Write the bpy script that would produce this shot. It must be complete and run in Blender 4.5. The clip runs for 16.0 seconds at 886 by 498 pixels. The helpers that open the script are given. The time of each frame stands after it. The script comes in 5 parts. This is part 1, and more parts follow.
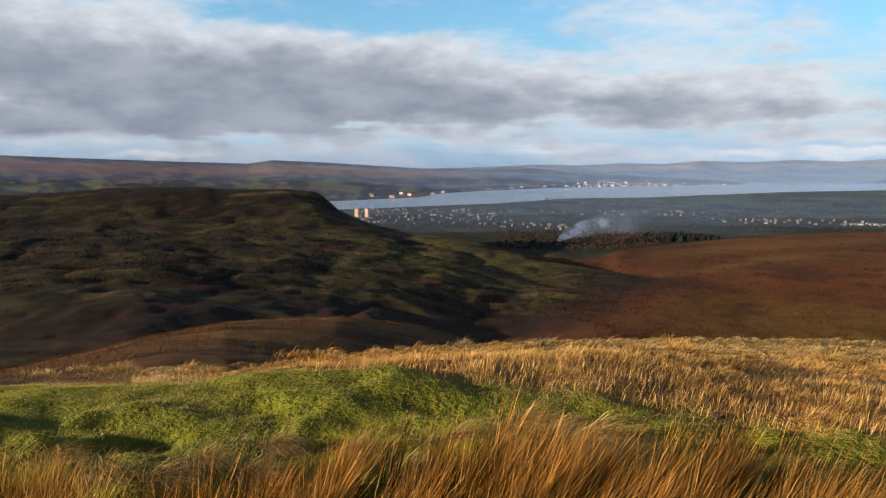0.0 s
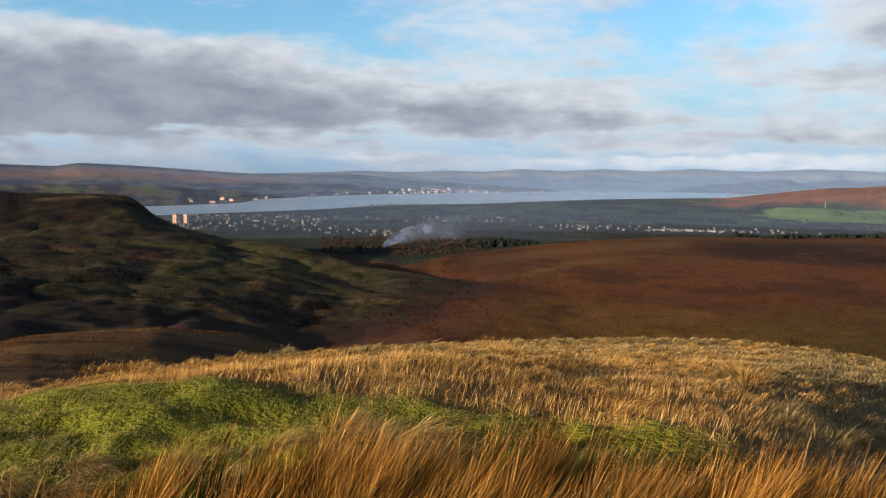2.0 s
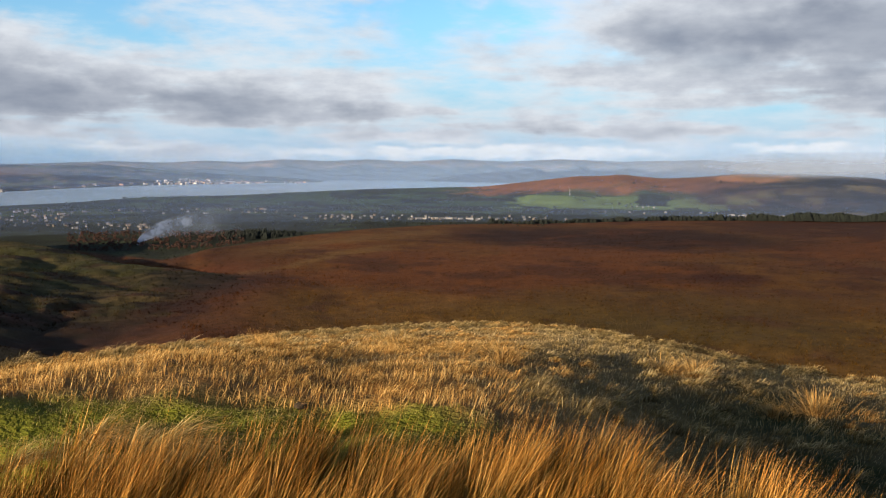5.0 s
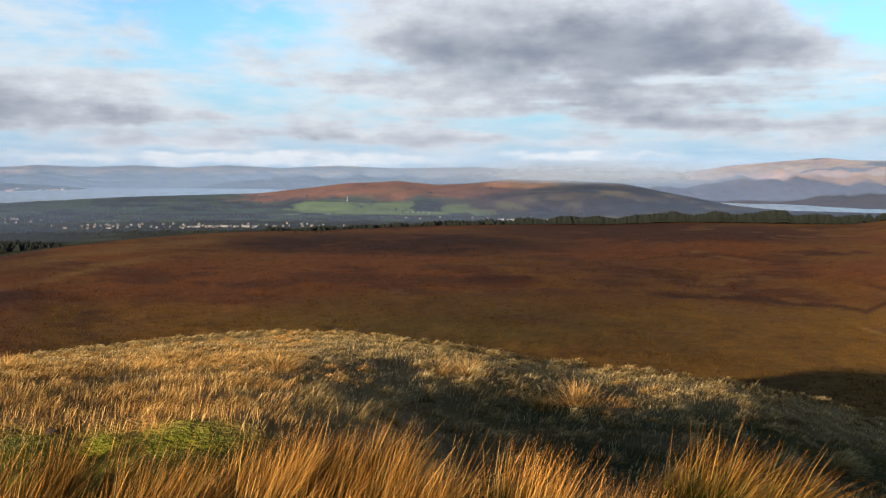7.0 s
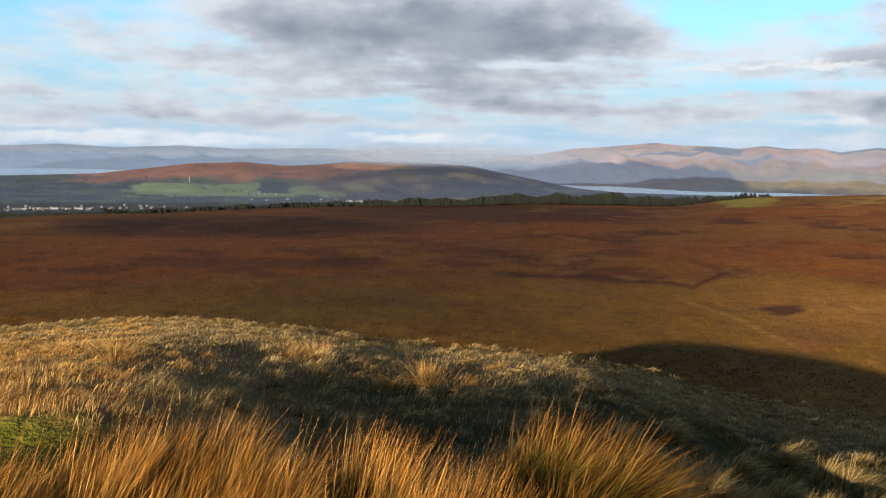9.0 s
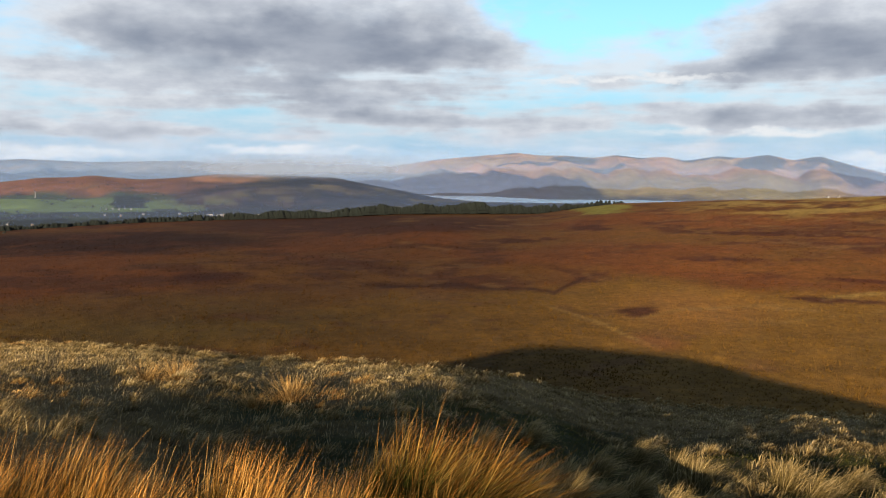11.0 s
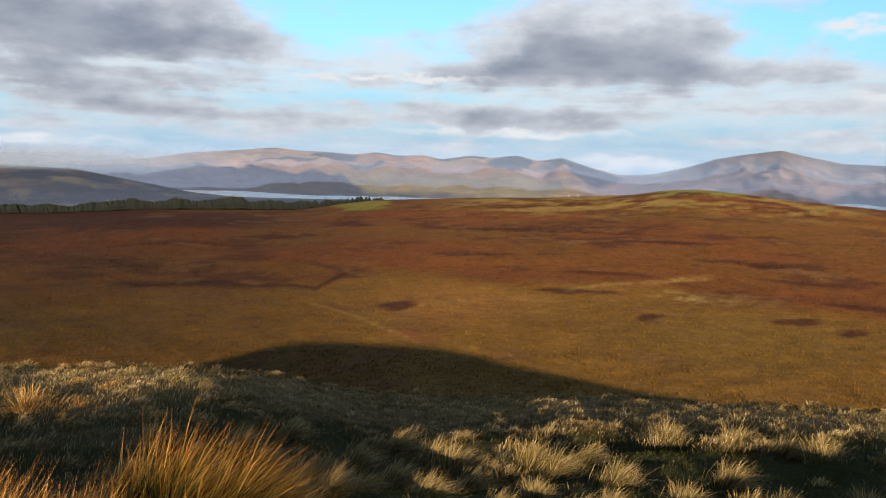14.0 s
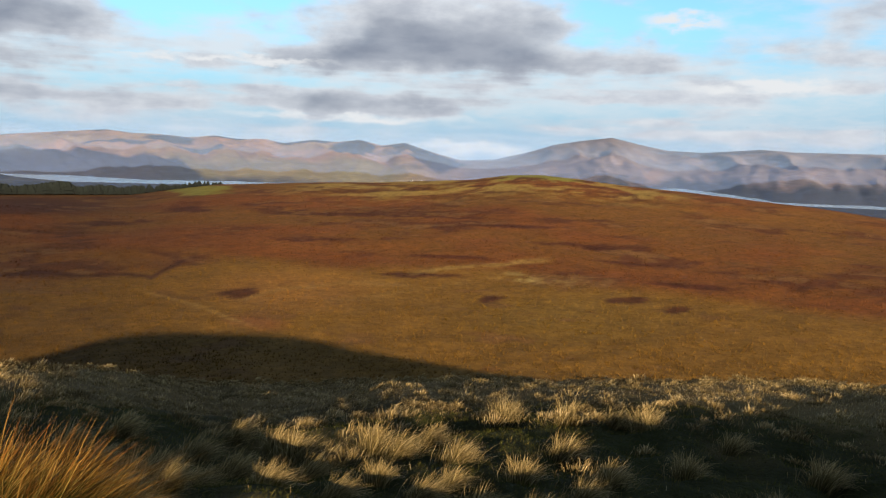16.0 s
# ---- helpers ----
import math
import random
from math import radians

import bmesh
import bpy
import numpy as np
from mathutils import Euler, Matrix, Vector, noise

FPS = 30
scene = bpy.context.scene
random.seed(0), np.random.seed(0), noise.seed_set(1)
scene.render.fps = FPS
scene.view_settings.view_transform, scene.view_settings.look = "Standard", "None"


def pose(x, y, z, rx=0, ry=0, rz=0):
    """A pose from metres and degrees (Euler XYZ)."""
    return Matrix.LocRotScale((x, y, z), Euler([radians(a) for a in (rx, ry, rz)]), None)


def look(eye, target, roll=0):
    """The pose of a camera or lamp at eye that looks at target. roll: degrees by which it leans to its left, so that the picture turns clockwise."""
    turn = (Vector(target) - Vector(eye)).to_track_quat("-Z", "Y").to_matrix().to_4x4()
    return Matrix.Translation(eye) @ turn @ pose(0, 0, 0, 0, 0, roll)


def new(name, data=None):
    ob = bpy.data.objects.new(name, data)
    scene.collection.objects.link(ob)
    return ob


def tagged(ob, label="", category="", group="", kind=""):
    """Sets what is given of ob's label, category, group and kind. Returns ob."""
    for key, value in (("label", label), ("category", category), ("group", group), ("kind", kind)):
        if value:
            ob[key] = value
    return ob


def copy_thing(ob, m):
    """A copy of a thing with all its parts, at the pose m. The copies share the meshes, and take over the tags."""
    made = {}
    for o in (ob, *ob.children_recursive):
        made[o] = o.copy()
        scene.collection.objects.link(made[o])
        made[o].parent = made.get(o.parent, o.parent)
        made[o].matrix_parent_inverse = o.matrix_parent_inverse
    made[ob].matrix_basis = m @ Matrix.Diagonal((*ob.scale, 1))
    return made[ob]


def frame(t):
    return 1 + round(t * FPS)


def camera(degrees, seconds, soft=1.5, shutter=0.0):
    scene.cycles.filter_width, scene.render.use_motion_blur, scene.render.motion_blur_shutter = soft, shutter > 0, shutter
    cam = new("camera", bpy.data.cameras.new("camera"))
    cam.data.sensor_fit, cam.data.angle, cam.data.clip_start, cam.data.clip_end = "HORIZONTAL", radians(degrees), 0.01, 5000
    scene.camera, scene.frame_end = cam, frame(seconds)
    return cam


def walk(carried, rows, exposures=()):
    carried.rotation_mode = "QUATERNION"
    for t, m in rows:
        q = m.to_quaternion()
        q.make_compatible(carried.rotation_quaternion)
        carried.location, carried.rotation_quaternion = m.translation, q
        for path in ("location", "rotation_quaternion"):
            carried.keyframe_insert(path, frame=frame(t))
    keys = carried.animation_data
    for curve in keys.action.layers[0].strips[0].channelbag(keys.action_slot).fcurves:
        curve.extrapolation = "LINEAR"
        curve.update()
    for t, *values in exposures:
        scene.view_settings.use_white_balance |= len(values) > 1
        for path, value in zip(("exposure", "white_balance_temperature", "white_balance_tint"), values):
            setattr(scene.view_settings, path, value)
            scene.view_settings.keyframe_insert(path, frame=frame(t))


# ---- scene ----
cam = camera(53.93, 16.0, soft=1.15)
# seconds, eye x, y, z, turn, tilt, lean
ROWS = [
    (0.0, 0.000, 0.000, 1.600, 0.00, -5.20, 0.00),
    (0.5, 0.002, -0.008, 1.606, -3.01, -5.13, -0.21),
    (1.0, 0.009, -0.012, 1.603, -6.58, -4.81, -0.46),
    (1.5, 0.007, -0.005, 1.598, -9.24, -4.79, -0.41),
    (2.0, 0.014, -0.005, 1.599, -11.44, -4.74, -0.62),
    (2.5, 0.022, -0.002, 1.596, -13.74, -4.89, -0.61),
    (3.0, 0.029, 0.000, 1.595, -16.92, -4.88, -0.84),
    (5.5, 0.069, 0.006, 1.592, -29.73, -5.16, -0.29),
    (6.0, 0.097, 0.000, 1.589, -33.29, -4.97, -0.25),
    (6.5, 0.114, 0.008, 1.586, -37.42, -4.95, -0.26),
    (7.0, 0.125, 0.018, 1.580, -41.40, -4.71, -0.43),
    (7.5, 0.132, 0.026, 1.578, -44.27, -4.72, -0.51),
    (8.0, 0.142, 0.022, 1.576, -46.64, -4.96, -0.55),
    (8.5, 0.137, 0.016, 1.579, -49.08, -5.53, -0.84),
    (11.0, 0.119, -0.039, 1.601, -60.20, -4.98, -0.30),
    (11.5, 0.112, -0.046, 1.604, -63.15, -4.89, -0.77),
    (12.0, 0.116, -0.051, 1.604, -65.88, -4.65, -1.24),
    (12.5, 0.114, -0.057, 1.605, -67.79, -4.88, -1.49),
    (13.0, 0.114, -0.071, 1.610, -70.39, -4.80, -1.68),
    (13.5, 0.110, -0.074, 1.610, -73.31, -4.89, -1.43),
    (14.0, 0.109, -0.081, 1.609, -75.80, -5.02, -1.37),
    (14.5, 0.113, -0.084, 1.611, -77.87, -5.13, -1.14),
    (15.0, 0.114, -0.096, 1.613, -80.77, -5.25, -1.37),
    (15.5, 0.110, -0.102, 1.613, -83.14, -5.22, -1.35),
    (16.0, 0.101, -0.119, 1.614, -86.03, -5.75, -1.68),
]
EXPOSURE = 1.28
walk(cam, [(t, pose(x, y, z, 90 + tilt, lean, turn)) for t, x, y, z, turn, tilt, lean in ROWS],
     exposures=[(0.0, EXPOSURE), (1.0, EXPOSURE - 0.07), (3.0, EXPOSURE - 0.02), (6.0, EXPOSURE + 0.04), (11.0, EXPOSURE), (16.0, EXPOSURE - 0.04)])

# ---- light: low winter sun behind, broken cloud ----
SUN_BEARING, SUN_HEIGHT = 251.0, 11.1


def node_kit(tree):
    """Helpers for a node tree: add a node, and do sums between sockets."""
    def add(kind, **values):
        n = tree.nodes.new(kind)
        for k, v in values.items():
            setattr(n, k, v)
        return n

    def put(socket, value):
        if isinstance(value, bpy.types.NodeSocket):
            tree.links.new(value, socket)
        else:
            socket.default_value = value

    def sums(op, a, b=None, c=None, clamp=False):
        n = add("ShaderNodeMath", operation=op, use_clamp=clamp)
        for i, v in enumerate((a, b, c)):
            if v is not None:
                put(n.inputs[i], v)
        return n.outputs[0]

    def mix(f, a, b, how="MIX"):
        n = add("ShaderNodeMix", data_type="RGBA", blend_type=how)
        put(n.inputs[0], f)
        put(n.inputs[6], a if isinstance(a, bpy.types.NodeSocket) else (*a, 1))
        put(n.inputs[7], b if isinstance(b, bpy.types.NodeSocket) else (*b, 1))
        return n.outputs[2]

    def ramp(f, lo, hi, a=0.0, b=1.0):
        n = add("ShaderNodeMapRange", interpolation_type="SMOOTHSTEP")
        for s, v in zip(n.inputs, (f, lo, hi, a, b)):
            put(s, v)
        return n.outputs[0]

    def grain(vector, scale, detail=4.0, rough=0.55, colour=False):
        n = add("ShaderNodeTexNoise")
        if vector is not None:
            put(n.inputs["Vector"], vector)
        put(n.inputs["Scale"], scale)
        put(n.inputs["Detail"], detail)
        put(n.inputs["Roughness"], rough)
        return n.outputs[1 if colour else 0]

    return add, put, sums, mix, ramp, grain


def make_world():
    world = bpy.data.worlds.new("sky")
    scene.world = world
    world.use_nodes = True
    tree = world.node_tree
    tree.nodes.clear()
    add, put, sums, mix, ramp, grain = node_kit(tree)
    sky = add("ShaderNodeTexSky", sky_type="NISHITA", sun_disc=False)
    sky.sun_elevation, sky.sun_rotation = radians(SUN_HEIGHT), radians(SUN_BEARING)
    sky.altitude, sky.air_density, sky.dust_density = 300, 1.0, 0.6
    xyz = add("ShaderNodeSeparateXYZ")
    put(xyz.inputs[0], add("ShaderNodeTexCoord").outputs["Generated"])
    x, y, z = xyz.outputs
    bearing = sums("MULTIPLY", sums("ARCTAN2", x, y), 180 / math.pi)
    height = sums("MULTIPLY", sums("ARCSINE", z), 180 / math.pi)

    def flat(sa, sh):
        c = add("ShaderNodeCombineXYZ")
        put(c.inputs[0], sums("MULTIPLY", bearing, sa))
        put(c.inputs[1], sums("MULTIPLY", height, sh))
        return c.outputs[0]
    # torn edges: the places of the clouds are pushed about by a noise
    push = add("ShaderNodeSeparateColor")
    put(push.inputs[0], grain(flat(0.17, 0.30), 1.0, 6.0, 0.50, colour=True))
    b2 = sums("ADD", bearing, sums("MULTIPLY", sums("SUBTRACT", push.outputs[0], 0.5), 8.0))
    h2 = sums("ADD", height, sums("MULTIPLY", sums("SUBTRACT", push.outputs[1], 0.5), 3.6))

    def heap(items, drop=0.0):
        total = None
        for a, e, wa, we, power in items:
            d = sums("ADD", sums("POWER", sums("DIVIDE", sums("SUBTRACT", b2, a), wa), 2.0),
                     sums("POWER", sums("DIVIDE", sums("SUBTRACT", h2, e - drop * we), we), 2.0))
            g = sums("MULTIPLY", sums("EXPONENT", sums("MULTIPLY", d, -1.0)), power)
            total = g if total is None else sums("ADD", total, g)
        return total

    def centred(scale_b, scale_h, detail, rough, gain):
        return sums("MULTIPLY", sums("SUBTRACT", grain(flat(scale_b, scale_h), 1.0, detail, rough), 0.5), gain)
    dark, base, clear = heap(DARK_CLOUDS), heap(DARK_CLOUDS, 0.42), heap(CLEAR_SKY)
    # thin high veil, torn into streaks lower down
    wisps = sums("ADD", centred(0.10, 0.34, 9.0, 0.58, 1.5), centred(0.35, 1.3, 8.0, 0.6, 0.7))
    veil = ramp(sums("SUBTRACT", sums("ADD", wisps, sums("MULTIPLY", dark, 0.35)), sums("MULTIPLY", clear, 0.62)), -0.38, 0.34)
    low = ramp(height, 1.0, 6.0, 1.0, 0.0)
    streaks = ramp(sums("ADD", centred(0.06, 1.05, 8.0, 0.58, 1.0), centred(0.22, 2.6, 7.0, 0.6, 0.5)), -0.05, 0.30)
    veil = sums("ADD", sums("MULTIPLY", veil, sums("SUBTRACT", 1.0, sums("MULTIPLY", low, 0.55))), sums("MULTIPLY", streaks, sums("MULTIPLY", low, 0.5)))
    # heavy cloud: white rims where it is thin, blue-grey where it is thick
    billow = sums("ADD", centred(0.16, 0.36, 6.0, 0.47, 1.7), centred(0.5, 0.85, 6.0, 0.48, 0.55))
    bars = sums("MULTIPLY", sums("MULTIPLY", centred(0.085, 0.75, 6.0, 0.48, 2.9), ramp(height, 0.8, 2.2)), ramp(height, 5.5, 8.5, 1.0, 0.0))
    billow = sums("SUBTRACT", billow, sums("MULTIPLY", clear, 0.5))
    thick = sums("ADD", dark, sums("ADD", billow, bars))
    billow = sums("ADD", billow, sums("MULTIPLY", bars, 0.35))
    body = ramp(thick, -0.16, 0.44)
    # the undersides are the darkest, the tops catch the light
    core = ramp(sums("ADD", sums("ADD", sums("MULTIPLY", dark, 0.35), sums("MULTIPLY", base, 0.65)), sums("MULTIPLY", billow, 0.8)), 0.10, 1.05)
    # overhead, out of view, an even grey layer added to dim the blue fill light
    over = ramp(height, 13.0, 24.0)
    clear_part = sums("SUBTRACT", 1.0, over)
    body = sums("MULTIPLY", body, clear_part)
    veil = sums("ADD", sums("MULTIPLY", veil, clear_part), sums("MULTIPLY", over, 0.85))
    rim = mix(ramp(centred(0.4, 1.0, 7.0, 0.6, 1.0), -0.25, 0.25), CLOUD_RIM, CLOUD_WHITE)
    cloud = mix(core, rim, mix(ramp(centred(0.22, 0.55, 6.0, 0.5, 1.0), -0.22, 0.22), CLOUD_GREY, CLOUD_MID))
    thin = mix(over, CLOUD_WHITE, (0.8, 0.82, 0.9))
    blue = mix(1.0, sky.outputs[0], (SKY_GAIN * 0.62, SKY_GAIN * 0.96, SKY_GAIN * 1.25), "MULTIPLY")
    haze = sums("MULTIPLY", ramp(height, 1.0, 11.0, 1.0, 0.0), 0.92)
    blue = mix(haze, blue, HORIZON)
    # heaped white cloud low over the horizon
    h3 = sums("ADD", height, sums("MULTIPLY", sums("SUBTRACT", grain(flat(0.5, 0.9), 1.0, 5.0, 0.55), 0.5), 1.5))
    bank = None
    for a, e, wa, we, power in LOW_CLOUDS:
        d = sums("ADD", sums("POWER", sums("ABSOLUTE", sums("DIVIDE", sums("SUBTRACT", bearing, a), wa)), 2.0),
                 sums("POWER", sums("ABSOLUTE", sums("DIVIDE", sums("SUBTRACT", h3, e), we)), 2.0))
        g = sums("MULTIPLY", sums("EXPONENT", sums("MULTIPLY", d, -1.0)), power)
        bank = g if bank is None else sums("MAXIMUM", bank, g)
    bank = sums("MULTIPLY", ramp(bank, 0.25, 0.75), ramp(grain(flat(0.35, 1.0), 1.0, 5.0, 0.55), 0.30, 0.55))
    back = add("ShaderNodeBackground")
    put(back.inputs[0], mix(bank, mix(sums("MULTIPLY", body, 0.96), mix(sums("MULTIPLY", veil, 0.86), blue, thin), cloud), (6.9, 7.1, 7.3)))
    put(back.inputs[1], SKY_STRENGTH)
    out = add("ShaderNodeOutputWorld")
    tree.links.new(back.outputs[0], out.inputs[0])


SKY_STRENGTH, SKY_GAIN = 0.05, 1.5
CLOUD_WHITE, CLOUD_RIM, CLOUD_MID, CLOUD_GREY, HORIZON = (6.4, 6.7, 7.1), (4.8, 5.1, 5.7), (3.2, 3.5, 4.1), (1.95, 2.25, 2.9), (2.7, 4.35, 6.2)
# bearing, height, half widths, weight
DARK_CLOUDS = [(-24, 7.0, 16, 2.6, 1.0), (-8, 5.8, 12, 2.1, 0.95), (8, 4.5, 12, 1.7, 0.8), (24, 3.4, 9, 0.8, 0.55), (-20, 3.2, 14, 1.0, 0.5),
               (10, 1.0, 6, 0.7, 0.35), (-14, 4.0, 15, 1.7, 0.5), (52, 8.6, 8, 2.5, 0.85), (60, 8.4, 5, 2.2, 0.85), (43, 9.6, 8, 2.4, 0.7), (38, 2.8, 9, 0.6, 0.5), (47, 5.0, 9, 1.1, 0.5), (57, 3.4, 9, 0.7, 0.5),
               (86, 8.2, 7, 2.4, 1.0), (78, 6.6, 7, 0.9, 0.6), (97, 6.8, 7, 0.8, 0.5), (80, 3.6, 14, 0.7, 0.5), (62, 5.0, 5, 0.6, 0.3), (108, 11, 9, 1.2, 0.6)]
CLEAR_SKY = [(-6, 10.2, 12, 1.4, 1.0), (7, 8.5, 5, 1.0, 0.5), (27, 9.5, 6, 1.2, 0.5), (65, 9.2, 4, 1.6, 0.9), (74, 10.4, 5, 1.5, 1.0), (100, 9.8, 7, 1.6, 1.0), (60, 4.2, 12, 0.7, 0.35), (8, 6.5, 4, 0.6, 0.3)]
LOW_CLOUDS = [(29, 1.05, 16, 0.5, 1.0), (-18, 0.95, 5, 0.3, 0.8), (6, 1.2, 6, 0.3, 0.6), (50, 1.5, 8, 0.4, 0.8), (88, 0.9, 4, 0.6, 1.0), (106, 5.0, 6, 0.6, 0.9), (72, 6.0, 8, 0.3, 0.8), (101, 9.0, 3, 0.7, 0.9), (80, 2.6, 10, 0.4, 0.7)]
make_world()
sun = new("sun", bpy.data.lights.new("sun", "SUN"))
sun.data.energy, sun.data.angle, sun.data.color = 5.0, radians(0.6), (1.0, 0.76, 0.49)
a, e = radians(SUN_BEARING), radians(SUN_HEIGHT)
sun.matrix_world = look((0, 0, 0), (-math.sin(a) * math.cos(e), -math.cos(a) * math.cos(e), -math.sin(e)))


# ---- materials ----
def make_material(name, colour, rough=0.9, spread=0.25, scale=3.0, bump=0.0, metal=0.0, spec=0.3):
    """A plain surface with grain at two scales, a random tint for each piece and fine relief."""
    m = bpy.data.materials.new(name)
    m.use_nodes = True
    tree = m.node_tree
    add, put, sums, mix, ramp, grain = node_kit(tree)
    bsdf = tree.nodes["Principled BSDF"]
    where = add("ShaderNodeTexCoord").outputs["Object"]
    n = sums("ADD", sums("MULTIPLY", grain(where, scale, 5.0), 0.6), sums("MULTIPLY", grain(where, scale * 9, 3.0), 0.4))
    value = sums("ADD", sums("MULTIPLY", sums("SUBTRACT", n, 0.5), 2.2 * spread), 1.0)
    value = sums("MULTIPLY", value, sums("ADD", sums("MULTIPLY", add("ShaderNodeObjectInfo").outputs["Random"], spread), 1 - spread / 2))
    put(bsdf.inputs["Base Color"], mix(1.0, colour, value, "MULTIPLY"))
    put(bsdf.inputs["Roughness"], rough)
    put(bsdf.inputs["Metallic"], metal)
    put(bsdf.inputs["Specular IOR Level"], spec)
    if bump:
        b = add("ShaderNodeBump")
        put(b.inputs["Strength"], bump)
        put(b.inputs["Distance"], 0.05)
        put(b.inputs["Height"], n)
        put(bsdf.inputs["Normal"], b.outputs[0])
    return m


def ground_material(name, fine, coarse, bump, depth):
    """Vegetation cover: the mesh's own cover colour, broken up by tufts and stains."""
    m = bpy.data.materials.new(name)
    m.use_nodes = True
    tree = m.node_tree
    add, put, sums, mix, ramp, grain = node_kit(tree)
    bsdf = tree.nodes["Principled BSDF"]
    cover = add("ShaderNodeAttribute", attribute_name="cover").outputs["Color"]
    where = add("ShaderNodeTexCoord").outputs["Object"]
    tufts = sums("ADD", sums("MULTIPLY", grain(where, fine, 5.0, 0.65), 0.55), sums("MULTIPLY", grain(where, fine / 5, 4.0, 0.6), 0.45))
    stains = grain(where, coarse, 4.0, 0.6)
    grit = grain(where, fine * 14, 3.0, 0.6)
    clumps = ramp(grain(where, coarse * 7, 6.0, 0.72), 0.30, 0.70, 0.80, 1.20)
    value = sums("ADD", sums("ADD", sums("MULTIPLY", ramp(tufts, 0.32, 0.68), 0.45), 0.15), sums("MULTIPLY", sums("ADD", sums("MULTIPLY", stains, 0.6), sums("MULTIPLY", grit, 0.5)), 1.1))
    put(bsdf.inputs["Base Color"], mix(1.0, cover, sums("MULTIPLY", clumps, sums("MULTIPLY", sums("ADD", value, 0.05), 0.68)), "MULTIPLY"))
    put(bsdf.inputs["Roughness"], 0.95)
    put(bsdf.inputs["Specular IOR Level"], 0.1)
    b = add("ShaderNodeBump")
    put(b.inputs["Strength"], bump)
    put(b.inputs["Distance"], depth)
    put(b.inputs["Height"], sums("ADD", tufts, sums("MULTIPLY", grit, 0.12)))
    put(bsdf.inputs["Normal"], b.outputs[0])
    return m


def blade_material(name, low, high, pale, glow=0.35, dim=0.42, vary=0.85, start=0.1):
    """Grass: colour runs from the root to the tip, with a random tint for each blade; some light comes through."""
    m = bpy.data.materials.new(name)
    m.use_nodes = True
    tree = m.node_tree
    tree.nodes.clear()
    add, put, sums, mix, ramp, grain = node_kit(tree)
    up = add("ShaderNodeAttribute", attribute_name="along").outputs["Fac"]
    tint = add("ShaderNodeNewGeometry").outputs["Random Per Island"]
    patch = grain(add("ShaderNodeTexCoord").outputs["Object"], 1.1, 5.0, 0.62)
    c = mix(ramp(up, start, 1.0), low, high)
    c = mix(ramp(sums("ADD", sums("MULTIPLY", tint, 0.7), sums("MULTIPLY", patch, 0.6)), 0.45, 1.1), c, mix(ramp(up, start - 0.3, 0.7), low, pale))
    c = mix(1.0, c, sums("ADD", sums("MULTIPLY", sums("FRACT", sums("MULTIPLY", tint, 7.31)), vary), dim), "MULTIPLY")
    c = mix(1.0, c, sums("ADD", add("ShaderNodeAttribute", attribute_name="tuft").outputs["Fac"], 1.0), "MULTIPLY")
    d, t = add("ShaderNodeBsdfDiffuse"), add("ShaderNodeBsdfTranslucent")
    put(d.inputs[0], c)
    put(t.inputs[0], c)
    mx = add("ShaderNodeMixShader")
    put(mx.inputs[0], glow)
    tree.links.new(d.outputs[0], mx.inputs[1])
    tree.links.new(t.outputs[0], mx.inputs[2])
    tree.links.new(mx.outputs[0], add("ShaderNodeOutputMaterial").inputs[0])
    return m


def tuft_material(name):
    """Moor tufts: the colour of the cover round them, darker at the root."""
    m = bpy.data.materials.new(name)
    m.use_nodes = True
    tree = m.node_tree
    tree.nodes.clear()
    add, put, sums, mix, ramp, grain = node_kit(tree)
    up = add("ShaderNodeAttribute", attribute_name="along").outputs["Fac"]
    cover = add("ShaderNodeAttribute", attribute_name="cover").outputs["Color"]
    tint = add("ShaderNodeNewGeometry").outputs["Random Per Island"]
    c = mix(1.0, cover, sums("MULTIPLY", ramp(up, 0.0, 1.0, 0.8, 1.2), sums("ADD", sums("MULTIPLY", tint, 0.5), 0.75)), "MULTIPLY")
    d, t, mx = add("ShaderNodeBsdfDiffuse"), add("ShaderNodeBsdfTranslucent"), add("ShaderNodeMixShader")
    put(d.inputs[0], c)
    put(t.inputs[0], c)
    put(mx.inputs[0], 0.2)
    tree.links.new(d.outputs[0], mx.inputs[1])
    tree.links.new(t.outputs[0], mx.inputs[2])
    tree.links.new(mx.outputs[0], add("ShaderNodeOutputMaterial").inputs[0])
    return m


MAT_GROUND = ground_material("moor_cover", 1.6, 0.05, 0.9, 0.5)
MAT_FAR = ground_material("far_cover", 0.035, 0.008, 0.8, 14.0)
# rush and dry-grass roots are darkened for the shade between blades too
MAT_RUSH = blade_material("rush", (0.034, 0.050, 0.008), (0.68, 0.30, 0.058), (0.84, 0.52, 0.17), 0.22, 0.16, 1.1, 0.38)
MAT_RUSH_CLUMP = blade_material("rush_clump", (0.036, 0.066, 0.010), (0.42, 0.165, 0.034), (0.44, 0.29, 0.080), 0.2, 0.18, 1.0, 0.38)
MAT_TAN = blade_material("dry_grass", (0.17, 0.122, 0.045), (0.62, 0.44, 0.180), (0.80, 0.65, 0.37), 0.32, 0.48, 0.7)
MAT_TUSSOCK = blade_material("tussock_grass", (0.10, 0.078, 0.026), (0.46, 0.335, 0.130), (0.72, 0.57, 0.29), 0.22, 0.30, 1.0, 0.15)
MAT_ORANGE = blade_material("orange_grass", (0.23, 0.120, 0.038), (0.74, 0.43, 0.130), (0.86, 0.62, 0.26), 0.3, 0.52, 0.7)
